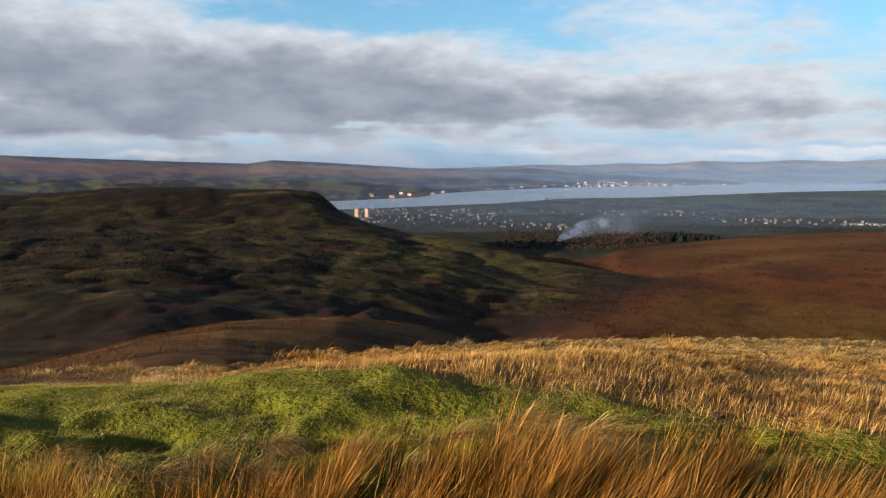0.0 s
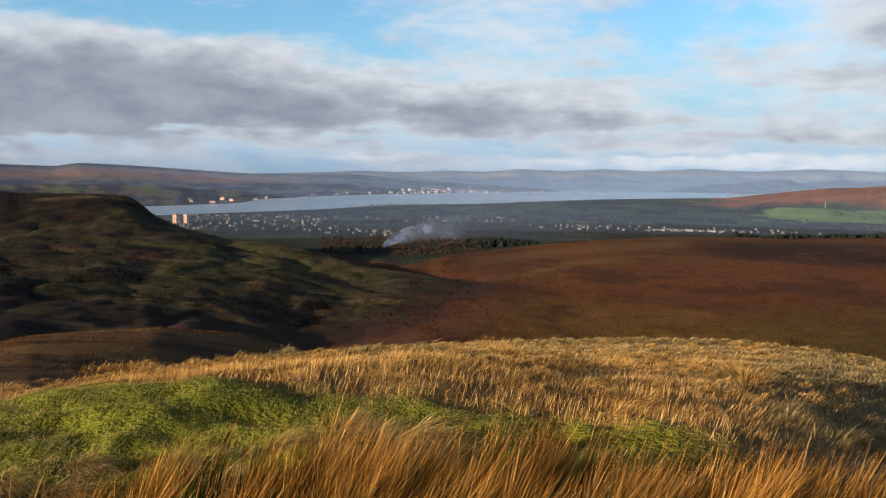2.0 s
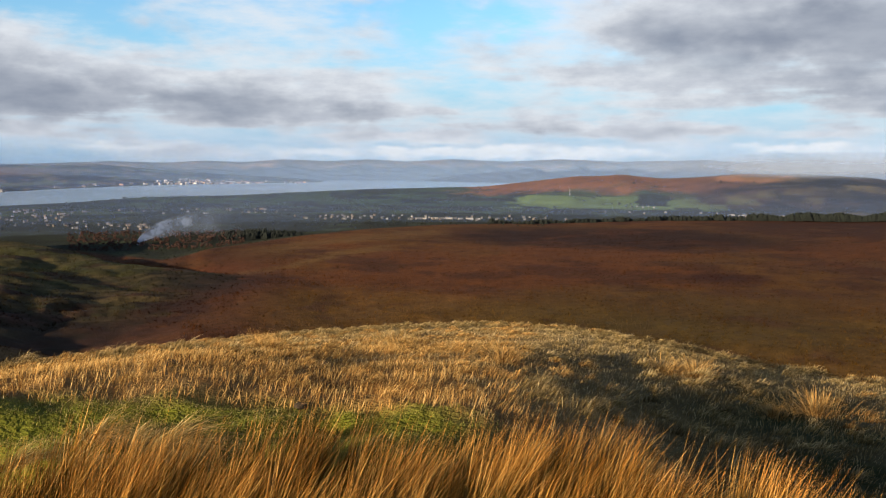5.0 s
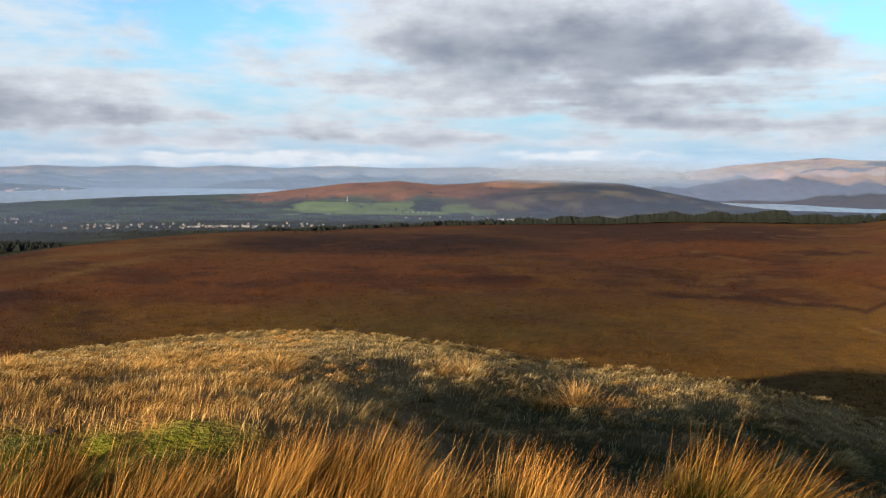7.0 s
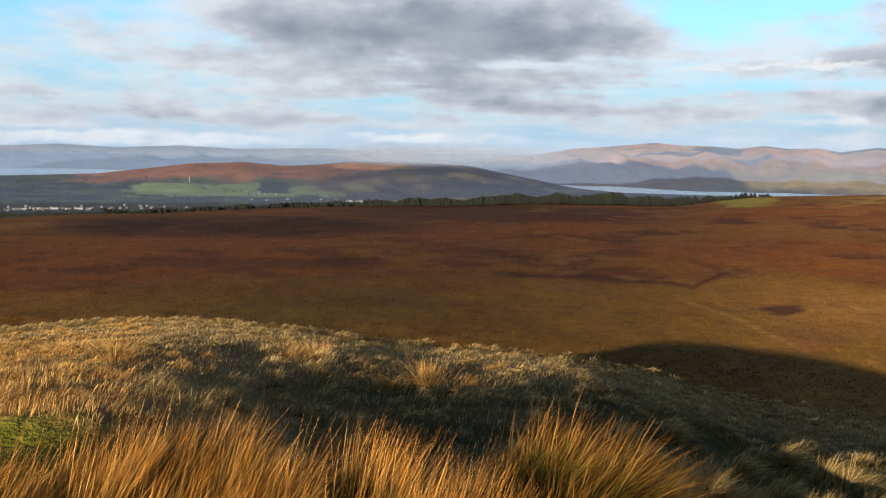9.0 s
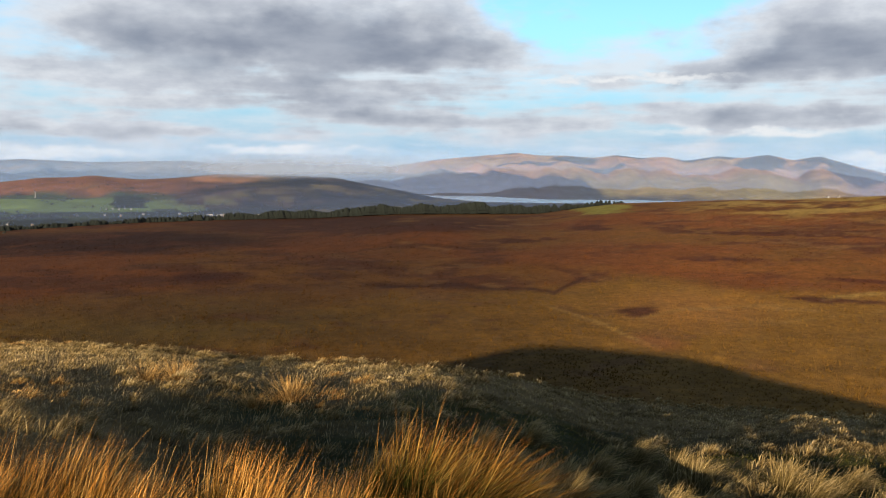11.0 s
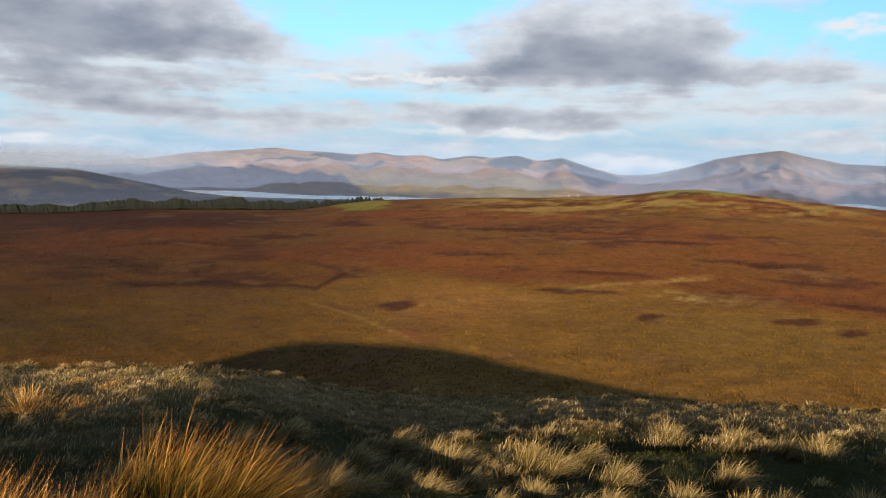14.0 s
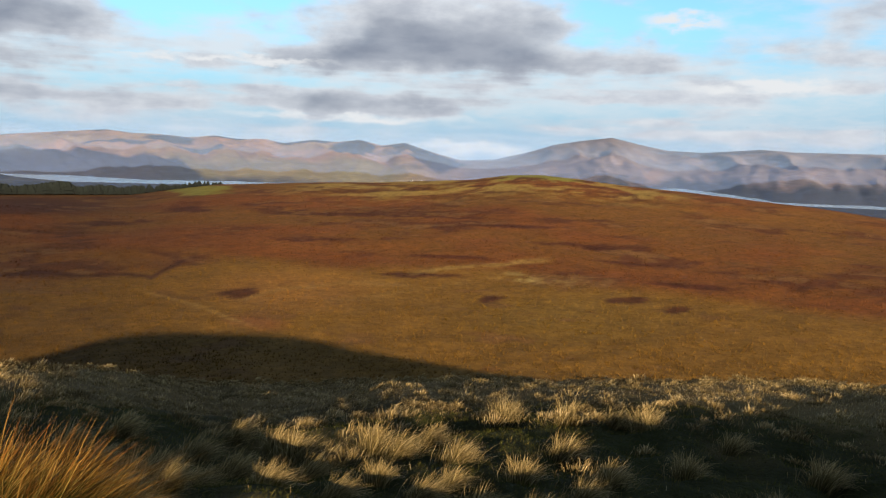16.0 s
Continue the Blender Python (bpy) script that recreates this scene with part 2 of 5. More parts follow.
MAT_SHADE_TURF = blade_material("shade_turf", (0.035, 0.045, 0.009), (0.15, 0.165, 0.028), (0.27, 0.22, 0.06), 0.25, 0.45, 0.6)
MAT_MOOR = tuft_material("moor_rush")
MAT_GREEN = blade_material("green_grass", (0.10, 0.13, 0.015), (0.27, 0.305, 0.040), (0.58, 0.47, 0.16), 0.35, 0.70, 0.45)


# ---- the lie of the land, by bearing (degrees, clockwise from +y) and range ----
def lattice(i, j, seed):
    h = (i.astype(np.int64) * 374761393 + j.astype(np.int64) * 668265263 + seed * 2246822519) & 0xFFFFFFFF
    h = ((h ^ (h >> 13)) * 1274126177) & 0xFFFFFFFF
    return ((h ^ (h >> 16)) & 0xFFFF) / 65535.0


def swell(x, y, seed=0):
    """Smooth value noise from 0 to 1."""
    i, j = np.floor(x), np.floor(y)
    u, v = x - i, y - j
    u, v = u * u * (3 - 2 * u), v * v * (3 - 2 * v)
    a, b, c, d = lattice(i, j, seed), lattice(i + 1, j, seed), lattice(i, j + 1, seed), lattice(i + 1, j + 1, seed)
    return (a * (1 - u) + b * u) * (1 - v) + (c * (1 - u) + d * u) * v


def fractal(x, y, octaves=4, seed=0, keep=0.5):
    total, amp, norm = 0.0, 1.0, 0.0
    for k in range(octaves):
        total = total + amp * swell(x * 2 ** k + 17.3 * k, y * 2 ** k - 9.1 * k, seed + k)
        norm += amp
        amp *= keep
    return total / norm


def curve(bearing, *points):
    """Smooth line through (bearing, value) points."""
    p = np.array(points, float)
    return np.interp(bearing, p[:, 0], p[:, 1])


def glide(knot_r, knot_z, r):
    """Monotone cubic through the knots of each bearing, at the ranges r."""
    h, d = np.diff(knot_r, axis=1), np.diff(knot_z, axis=1) / np.diff(knot_r, axis=1)
    m = np.zeros_like(knot_z)
    w1, w2 = 2 * h[:, 1:] + h[:, :-1], h[:, 1:] + 2 * h[:, :-1]
    with np.errstate(divide="ignore", invalid="ignore"):
        inner = (w1 + w2) / (w1 / d[:, :-1] + w2 / d[:, 1:])
    m[:, 1:-1] = np.where(d[:, :-1] * d[:, 1:] > 0, inner, 0)
    m[:, 0], m[:, -1] = d[:, 0], d[:, -1]
    out = np.zeros((len(knot_r), r.shape[1]))
    for k in range(knot_r.shape[1] - 1):
        a, b = knot_r[:, k:k + 1], knot_r[:, k + 1:k + 2]
        u = np.clip((r - a) / (b - a), 0, 1)
        hh = b - a
        z = ((1 + 2 * u) * (1 - u) ** 2 * knot_z[:, k:k + 1] + u * (1 - u) ** 2 * hh * m[:, k:k + 1]
             + u * u * (3 - 2 * u) * knot_z[:, k + 1:k + 2] + u * u * (u - 1) * hh * m[:, k + 1:k + 2])
        inside = (r >= a) & ((r < b) | (k == knot_r.shape[1] - 2))
        out = np.where(inside, z, out)
    return out


EYE = 1.6
WATER = -56.0


def rise(r, slope):
    """Height of a place at range r that is seen at the given slope (degrees) from the camera's eye."""
    return EYE + r * np.tan(np.radians(slope))


def near_brow(b):
    """Range and slope of the brow of the hill on which the viewer stands."""
    r = curve(b, (-180, 30), (-90, 20), (-40, 8), (-27, 8.5), (-18, 9), (-12, 15), (-5, 22), (0, 26), (12, 32), (30, 33), (38, 26), (44, 22), (50, 20), (57, 18.5), (63, 17.5), (68, 19), (72, 22), (105, 22), (130, 26), (180, 30))
    s = curve(b, (-180, -7), (-110, -4.2), (-60, -8.5), (-40, -12.0), (-27, -12.33), (-20, -12.7), (-12.4, -12.63), (-6.9, -12.05), (0.6, -11.53), (11.7, -10.98), (18.7, -10.58), (26.6, -10.18),
              (30.4, -10.05), (34.1, -10.18), (41.5, -10.8), (48.6, -11.65), (57, -12.1), (60.4, -12.35), (63.7, -12.8), (68.7, -13.6), (71.2, -14.05), (76.8, -14.4), (84, -14.0), (94, -13.75), (105, -12.9), (114, -12.2), (135, -11), (180, -7))
    # the skyline of the brow is its grass: the soil lies lower
    return r, s - np.degrees(curve(b, (-40, 0.08), (-12, 0.12), (0, 0.20), (30, 0.25), (50, 0.22), (120, 0.2)) / r)


def land_knots(b):
    rc, sc = near_brow(b)
    dip = curve(b, (-40, 0.5), (-27, 0.5), (-12, 0.7), (0, 0.6), (12, 0.5), (29, 0.6), (35, 0.6), (40, 0.9), (47, 1.7), (58, 2.2), (64, 2.3), (70, 2.3), (76, 2.2), (84, 1.8), (91, 1.3), (104, 1.2), (112, 1.6))
    # back: unseen ground behind the eye, shaped to set the shadow on the moor
    back = np.clip((np.abs(b - 35) - 85) / 40, 0, 1)
    r2 = 6 + (rc - 6) * 0.4
    z2 = rise(r2, sc - dip) * (1 - back) + back * curve(b, (-180, -0.2), (-100, -0.4), (120, -0.4), (140, -0.15), (170, -0.15), (180, -0.3))
    zc = rise(rc, sc) * (1 - back) + back * curve(b, (-180, -2.6), (-110, -0.3), (-50, -0.8), (130, -3.0), (180, -2.6))
    r4 = rc * 1.5
    z4 = zc - rc * 0.5 * curve(b, (-180, 0.2), (-110, 0.02), (-60, 0.1), (-40, 0.25), (-12, 0.24), (0, 0.3), (60, 0.36), (110, 0.32), (150, 0.32), (180, 0.2))
    # a lower spur of the same hill, then the glen and the foot of the moor
    r5 = curve(b, (-40, 62), (-20, 70), (2, 84), (8, 125), (14, 175), (25, 190), (110, 190))
    s5 = curve(b, (-50, -12), (-40, -11.9), (-27, -11.68), (-22.7, -11.1), (-19.4, -10.48), (-14.2, -9.8), (-7, -9.66), (-1.3, -10.35), (1.5, -11.2), (5, -12.4), (10, -13.3), (14, -13.5), (25, -13.8), (60, -13.9), (110, -13.9))
    z5 = rise(r5, s5) * (1 - back) + back * curve(b, (-180, -8), (-110, -3.5), (-70, -5), (-40, -8), (105, -15), (130, -26), (160, -26), (180, -16))
    r6 = curve(b, (-40, 150), (-20, 150), (-5, 180), (1.7, 225), (5, 240), (10, 290), (14.5, 355), (20, 330), (30, 300), (110, 300))
    s6 = curve(b, (-40, -12.6), (-20, -12.0), (-5, -11.9), (1.7, -11.35), (5, -10.75), (10, -8.95), (14.5, -7.25), (20, -8.1), (30, -8.8), (60, -9.1), (110, -9.1))
    z6 = rise(r6, s6) * (1 - back) - 32 * back
    # the crag hill (west of 14 degrees) and the moor
    r8 = curve(b, (-60, 640), (-27, 640), (-15, 620), (-8.4, 600), (-6.8, 580), (-2.4, 530), (0.6, 500), (4.3, 470), (8, 420), (11.7, 400), (14.5, 380), (18, 440), (25, 460), (110, 460))
    s8 = curve(b, (-60, -2.0), (-40, -1.7), (-26.9, -1.46), (-24.5, -1.39), (-20.7, -1.12), (-15, -1.04), (-14.7, -1.19), (-11.5, -1.17), (-9, -1.32), (-8.4, -1.36), (-7.7, -1.8), (-6.8, -2.62),
               (-5, -3.4), (-2.4, -4.08), (0.6, -4.42), (4.3, -5.04), (8, -6.03), (11.7, -6.59), (14.5, -7.1), (18, -6.5), (25, -6.2), (40, -5.8), (60, -5.6), (75, -5.2), (92, -4.9), (110, -5.3))
    z8 = rise(r8, s8) * (1 - back) - 30 * back
    r7 = r6 + (r8 - r6) * curve(b, (-40, 0.62), (-10, 0.7), (0, 0.55), (20, 0.5))
    s7 = curve(b, (-40, -3.6), (-27, -3.5), (-18, -3.4), (-10, -3.6), (-6, -4.6), (-2, -5.7), (2, -6.6), (5, -7.3), (10, -7.5), (14.5, -7.2), (18, -7.3), (30, -7.3), (60, -7.1), (92, -6.8), (110, -6.9))
    z7 = rise(r7, s7) * (1 - back) - 34 * back
    r10 = curve(b, (-40, 800), (-9, 760), (4, 600), (9, 490), (11.6, 530), (14.5, 580), (17, 640), (22, 700), (27, 780), (33, 850), (60, 880), (90, 850), (104, 800), (113, 760), (150, 760))
    s10 = curve(b, (-60, -4.2), (-9, -4.2), (3, -5.3), (9, -6.02), (10.6, -5.7), (11.6, -5.31), (13.6, -5.08), (17, -4.6), (21.8, -4.05), (27, -3.74), (32.6, -3.6), (41.3, -3.2), (48.3, -3.05), (51.9, -3.0), (57, -2.74),
                (66.4, -2.65), (69, -2.25), (71.5, -1.9), (78.7, -1.57), (82.2, -1.48), (88, -1.14), (90.3, -0.78), (92.3, -0.69), (95, -0.91), (97.6, -1.2), (102.9, -1.6), (109.5, -2.19), (113, -2.6), (130, -3.4))
    z10 = rise(r10, s10) * (1 - back) - 42 * back
    r9 = r8 + (r10 - r8) * curve(b, (-40, 0.4), (10, 0.3), (14.5, 0.3), (18, 0.45), (110, 0.5))
    glen = np.clip((16.5 - b) / 5, 0, 1)
    z9 = (glen * (np.minimum(z8, z10) - curve(b, (-40, 8), (4, 6), (10, 6), (13, 4), (16, 1))) + (1 - glen) * (z8 * 0.5 + z10 * 0.5 - curve(b, (15, 0.5), (60, 0), (110, 2)))) * (1 - back) - 38 * back
    r11 = r10 * 1.18
    z11 = np.full_like(b, -54.0)
    r12, z12 = np.full_like(b, 1080.0), np.full_like(b, -54.2)
    # the ridge across the valley
    r13 = curve(b, (-40, 1230), (3.6, 1240), (12, 1280), (60, 1300), (110, 1200))
    z13 = np.full_like(b, -54.4)
    r14 = curve(b, (-60, 1330), (-20, 1330), (-6.8, 1260), (-3.1, 1320), (3.6, 1450), (8, 1560), (13, 1650), (22, 1700), (35, 1750), (55, 1750), (60, 1650), (67, 1600), (110, 1500))
    s14 = curve(b, (-60, -2.43), (-20, -2.43), (-6.8, -2.6), (-3.1, -2.46), (3.6, -2.19), (8, -1.88), (13.3, -1.78), (21.8, -1.35), (26.9, -1.2), (29.6, -1.12), (32.2, -0.8), (35.5, -0.4), (38.8, -0.33),
                (40.9, -0.5), (43, -0.4), (45.7, -0.14), (49.4, -0.16), (53, -0.31), (56.5, -0.99), (59.9, -1.65), (63, -1.95), (70, -2.0), (110, -2.15))
    z14 = np.maximum(rise(r14, s14), WATER + 0.6) * (1 - back) - 54 * back
    r15 = r14 + curve(b, (-60, 40), (3, 60), (20, 350), (110, 300))
    z15 = np.full_like(b, WATER - 4)
    zero = np.zeros_like(b)
    z1 = curve(b, (-60, 0.02), (-5, 0), (10, -0.05), (20, -0.2), (30, -0.24), (37, -0.42), (45, -0.80), (58, -0.88), (66, -0.80), (76, -0.80), (86, -0.92), (112, -0.95), (128, -0.25), (168, -0.03), (180, 0)) + curve(b, (-180, 0), (-140, 0))
    knots_r = [zero, zero + curve(b, (30, 3), (40, 4.1), (56, 4.3), (70, 3.6), (86, 3)), zero + 6, r2, rc, r4, r5, r6, r7, r8, r9, r10, r11, r12, r13, r14, r15, zero + 4950]
    knots_z = [zero, z1 * curve(b, (40, 0.2), (66, 0.2), (86, 0.33)), z1, z2, zc, z4, z5, z6, z7, z8, z9, z10, z11, z12, z13, z14, z15, z15]
    # knots keep their order whatever the bearing
    R = np.maximum.accumulate(np.stack(knots_r, 1) + np.arange(18) * 0.02, axis=1)
    return R, np.stack(knots_z, 1)


def bearings(lo, hi, fine, coarse):
    """Bearings right round, close together between lo and hi."""
    return np.concatenate([np.arange(-180, lo, coarse), np.arange(lo, hi, fine), np.arange(hi, 180 + coarse / 2, coarse)])


def smooth_rows(z, n):
    """Average over neighbouring bearings, to round the corners of the curves."""
    k = np.hanning(2 * n + 3)[1:-1]
    k /= k.sum()
    pad = np.pad(z, ((n, n), (0, 0)), mode="edge")
    return sum(k[i] * pad[i:i + len(z)] for i in range(2 * n + 1))


def near_bumps(x, y, r):
    """Hummocks and tussock mounds underfoot."""
    b = np.degrees(np.arctan2(x, y))
    h = (fractal(x / 1.9, y / 1.9, 3, 5) - 0.5) * 0.34
    mounds = 0.5 - np.abs(fractal(x / 0.85, y / 0.85, 2, 9) - 0.5) * 2
    turf = np.clip((26 - b) / 6, 0, 1) * np.clip((7.4 - r) / 1.2, 0, 1)
    h = h + mounds * 0.20 - 0.05 + turf * (0.34 * (fractal(x / 0.8, y / 0.5, 2, 29) - 0.5) + 0.14 * (fractal(x / 0.3, y / 0.24, 2, 39) - 0.5))
    h = h * (1 - 0.5 * turf) + (fractal(x / 0.22, y / 0.22, 2, 19) - 0.5) * 0.05
    h = h * np.where(b < 62, np.interp(r, [6.3, 8.5], [1.0, 0.28]), 1.0)
    return (h - 0.17 * hags(b, r, x, y)) * np.clip((r - 1.0) / 3, 0, 1) * np.clip(1.6 - r / 60, 0, 1)


# peat hags: bearing from, to, range, drift of the range with the bearing
HAGS = ((19.5, 27.5, 14.6, -0.10), (24.5, 29.5, 12.6, -0.12), (7.5, 11.5, 17.5, 0.1), (-3, 3.5, 12.6, 0.1), (-12, -8, 12.2, 0.1))


def hags(b, r, x, y):
    """How deep each place lies in the ragged peat steps that break the dry grass: 0 to 1."""
    wob = (fractal(x / 1.4, y / 1.4, 3, 27) - 0.5) * 1.5
    total = 0.0
    for lo, hi, at, drift in HAGS:
        off = r - at - drift * (b - lo) - wob
        total = np.maximum(total, np.clip((off + 0.55) / 0.9, 0, 1) * np.clip((0.62 - off) / 0.22, 0, 1) * np.clip((b - lo) / 0.9, 0, 1) * np.clip((hi - b) / 0.9, 0, 1))
    return total


def land_height(b, r, round_off=2):
    """Heights on a grid of bearings and ranges."""
    R, Z = land_knots(b)
    z = glide(R, Z, r)
    if round_off:
        z = smooth_rows(z, round_off)
        wide = smooth_rows(z, round_off * 8)
        keep = np.clip((r - 60) / 40, 0, 1) * np.clip((R[:, 11:12] * 0.97 - r) / 60, 0, 1) * np.clip((b[:, None] - 1) / 5, 0, 1)
        z = z * (1 - keep) + wide * keep
    rad = np.radians(b)[:, None]
    x, y = r * np.sin(rad), r * np.cos(rad)
    z = z + near_bumps(x, y, r)
    rough = fractal(x / 45, y / 45, 5, 21, 0.5) - 0.5
    folds = np.abs(fractal(x / 120 + y / 300, y / 120, 4, 33) - 0.5)
    far = np.clip((r - 40) / 160, 0, 1) * np.clip((R[:, 11:12] * 1.08 - r) / 60, 0, 1)
    ridge = np.clip((r - 1330) / 150, 0, 1) * np.clip((R[:, 15:16] - r) / 60, 0, 1) * np.clip((b[:, None] - 6) / 8, 0, 1)
    west = np.clip((14 - b[:, None]) / 6, 0, 1) * np.clip((r - R[:, 7:8]) / 50, 0, 1)
    crest = np.exp(-((r - R[:, 9:10]) / 40) ** 2) * west + np.exp(-((r - R[:, 11:12]) / 60) ** 2) * (1 - west)
    z = z + far * (2.0 * rough * (1 + 0.3 * west) + 1.2 * west * (fractal(x / 16, y / 16, 3, 23) - 0.5) - west * (1.3 * np.clip(1 - folds / 0.085, 0, 1) + 1.1 * np.clip(1 - np.abs(fractal(x / 46, y / 70, 3, 35) - 0.5) / 0.08, 0, 1))) * (1 - 0.75 * np.minimum(crest, 1))
    z = z + far * 0.9 * (fractal(x / 9, y / 9, 3, 43, 0.6) - 0.5) * (1 + 1.2 * west) * (1 - 0.6 * np.minimum(crest, 1))
    z = z + 7.0 * np.exp(-((b[:, None] - 59.5) / 4.6) ** 2 - ((r - 610) / 75) ** 2)
    z = z + ridge * 14 * (fractal(x / 90, y / 90, 4, 37) - 0.5)
    # the crag: a short steep face under the nose of the west hill
    z = z - 5.5 * np.exp(-((b[:, None] + 8.2) / 1.3) ** 2) * np.clip((R[:, 9:10] - 6 - r) / 6, 0, 1) * np.clip((r - R[:, 9:10] + 70) / 60, 0, 1)
    dry = np.clip((r - R[:, 12:13]) / 20, 0, 1) * (r < R[:, 15:16] - 1)
    z = np.where(dry > 0, np.maximum(z, WATER + 0.7), z)
    return z, x, y


def blend(a, c, f):
    f = np.clip(f, 0, 1)[..., None]
    return a * (1 - f) + np.array(c) * f


def band(v, lo, hi, soft):
    return np.clip((v - lo) / soft + 0.5, 0, 1) * np.clip((hi - v) / soft + 0.5, 0, 1)


def turf_edge(b):
    return curve(b, (-36, 8.8), (-20, 8.2), (-10, 7.5), (0, 6.8), (10, 6.6), (20, 6.5), (28, 6.1), (38, 5.4), (44, 5.0))


def land_cover(b, r, z, x, y):
    """What grows where: dry grass, turf, heather, bracken moor, fields and woods."""
    B = b[:, None] + 0 * r
    L = np.log(np.maximum(r, 1))
    R, Z = land_knots(b)
    n1 = fractal(x / 34, y / 34, 5, 51, 0.6)
    n2 = fractal(x / 110, y / 110, 4, 61, 0.55)
    n3 = fractal(x / 1.3, y / 1.3, 4, 71, 0.6)
    n4 = fractal(x / 9, y / 9, 3, 81, 0.6)
    c = np.zeros(r.shape + (3,)) + np.array((0.30, 0.215, 0.095))
    c = blend(c, (0.36, 0.185, 0.052), band(B, -30, 30, 8) * band(r, 6, 20, 3) * (n3 * 2.0 - 0.4))
    c = blend(c, (0.170, 0.190, 0.020), np.clip((turf_edge(b)[:, None] + 0.3 - r) / 0.6, 0, 1) * band(B, -60, 30, 8) * (0.5 + n3))
    # greener ground on the side away from the sun, darkened for its shade
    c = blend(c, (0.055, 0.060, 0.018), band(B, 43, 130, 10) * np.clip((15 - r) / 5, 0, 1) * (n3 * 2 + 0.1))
    # ground under the rushes darkened for the shade between their clumps
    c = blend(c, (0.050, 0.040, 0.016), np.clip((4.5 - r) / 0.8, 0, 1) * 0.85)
    c = blend(c, (0.030, 0.020, 0.012), np.clip(hags(B, r, x, y) * 1.6, 0, 1))
    # spur below the brow, with sheep tracks and peaty steps along it
    spur = band(r, 20, 160, 6) * np.clip((12 - B) / 4, 0, 1)
    c = blend(c, (0.105, 0.052, 0.019), spur)
    c = blend(c, (0.175, 0.100, 0.036), spur * np.clip((fractal(x / 16, y / 5, 4, 107) - 0.47) * 6, 0, 1) * 0.8)
    c = blend(c, (0.030, 0.018, 0.011), spur * np.clip(1 - np.abs(fractal(x / 22, y / 9, 3, 109) - 0.5) * 34, 0, 1))
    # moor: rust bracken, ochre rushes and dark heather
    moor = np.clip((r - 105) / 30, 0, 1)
    # S: slope from the camera's eye; the patches below are placed by its view
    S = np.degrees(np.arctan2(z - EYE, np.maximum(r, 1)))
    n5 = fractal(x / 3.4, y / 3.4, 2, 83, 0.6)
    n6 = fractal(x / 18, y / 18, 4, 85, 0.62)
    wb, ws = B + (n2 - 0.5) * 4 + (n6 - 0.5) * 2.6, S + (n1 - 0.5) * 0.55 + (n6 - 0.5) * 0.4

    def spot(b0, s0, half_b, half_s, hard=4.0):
        """A patch of growth with a ragged outline, by bearing and slope as the camera sees it."""
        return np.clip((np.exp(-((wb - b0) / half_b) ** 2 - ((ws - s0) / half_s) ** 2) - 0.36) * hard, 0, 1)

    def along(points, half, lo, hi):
        """A ragged line of growth through (bearing, slope) points as the camera sees them."""
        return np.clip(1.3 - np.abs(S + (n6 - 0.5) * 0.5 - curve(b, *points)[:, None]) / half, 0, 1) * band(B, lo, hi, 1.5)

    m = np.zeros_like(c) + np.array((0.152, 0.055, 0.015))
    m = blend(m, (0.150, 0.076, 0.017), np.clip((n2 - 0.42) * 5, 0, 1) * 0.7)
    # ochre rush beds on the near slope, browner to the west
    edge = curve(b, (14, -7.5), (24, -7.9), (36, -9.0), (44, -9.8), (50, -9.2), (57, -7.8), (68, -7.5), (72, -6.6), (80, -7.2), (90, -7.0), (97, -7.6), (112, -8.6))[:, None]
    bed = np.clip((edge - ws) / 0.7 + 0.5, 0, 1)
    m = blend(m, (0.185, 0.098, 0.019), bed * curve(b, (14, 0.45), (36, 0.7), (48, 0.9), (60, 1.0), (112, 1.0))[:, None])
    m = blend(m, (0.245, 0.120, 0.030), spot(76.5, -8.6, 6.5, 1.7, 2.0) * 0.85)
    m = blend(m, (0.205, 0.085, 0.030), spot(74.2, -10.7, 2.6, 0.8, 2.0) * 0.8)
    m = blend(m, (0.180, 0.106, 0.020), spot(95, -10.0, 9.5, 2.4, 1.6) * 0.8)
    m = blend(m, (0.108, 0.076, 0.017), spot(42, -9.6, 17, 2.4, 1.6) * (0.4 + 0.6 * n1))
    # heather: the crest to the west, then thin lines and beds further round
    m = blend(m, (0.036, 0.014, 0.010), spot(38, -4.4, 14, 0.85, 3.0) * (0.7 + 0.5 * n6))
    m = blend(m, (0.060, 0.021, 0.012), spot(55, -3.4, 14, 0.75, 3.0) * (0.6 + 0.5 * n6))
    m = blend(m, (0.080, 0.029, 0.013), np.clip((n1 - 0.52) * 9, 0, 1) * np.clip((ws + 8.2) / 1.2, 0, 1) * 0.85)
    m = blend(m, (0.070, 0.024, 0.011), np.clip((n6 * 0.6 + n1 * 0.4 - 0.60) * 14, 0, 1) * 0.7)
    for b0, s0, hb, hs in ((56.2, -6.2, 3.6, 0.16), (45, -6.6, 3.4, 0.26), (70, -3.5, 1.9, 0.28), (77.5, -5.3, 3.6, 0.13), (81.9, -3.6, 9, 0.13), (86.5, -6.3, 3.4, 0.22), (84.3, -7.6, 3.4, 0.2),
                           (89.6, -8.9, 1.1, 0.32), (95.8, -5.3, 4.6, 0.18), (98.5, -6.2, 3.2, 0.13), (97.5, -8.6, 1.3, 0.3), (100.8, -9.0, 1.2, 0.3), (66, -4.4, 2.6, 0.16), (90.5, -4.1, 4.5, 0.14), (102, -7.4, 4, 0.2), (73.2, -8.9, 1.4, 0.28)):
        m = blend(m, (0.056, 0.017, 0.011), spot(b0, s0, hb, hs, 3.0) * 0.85)
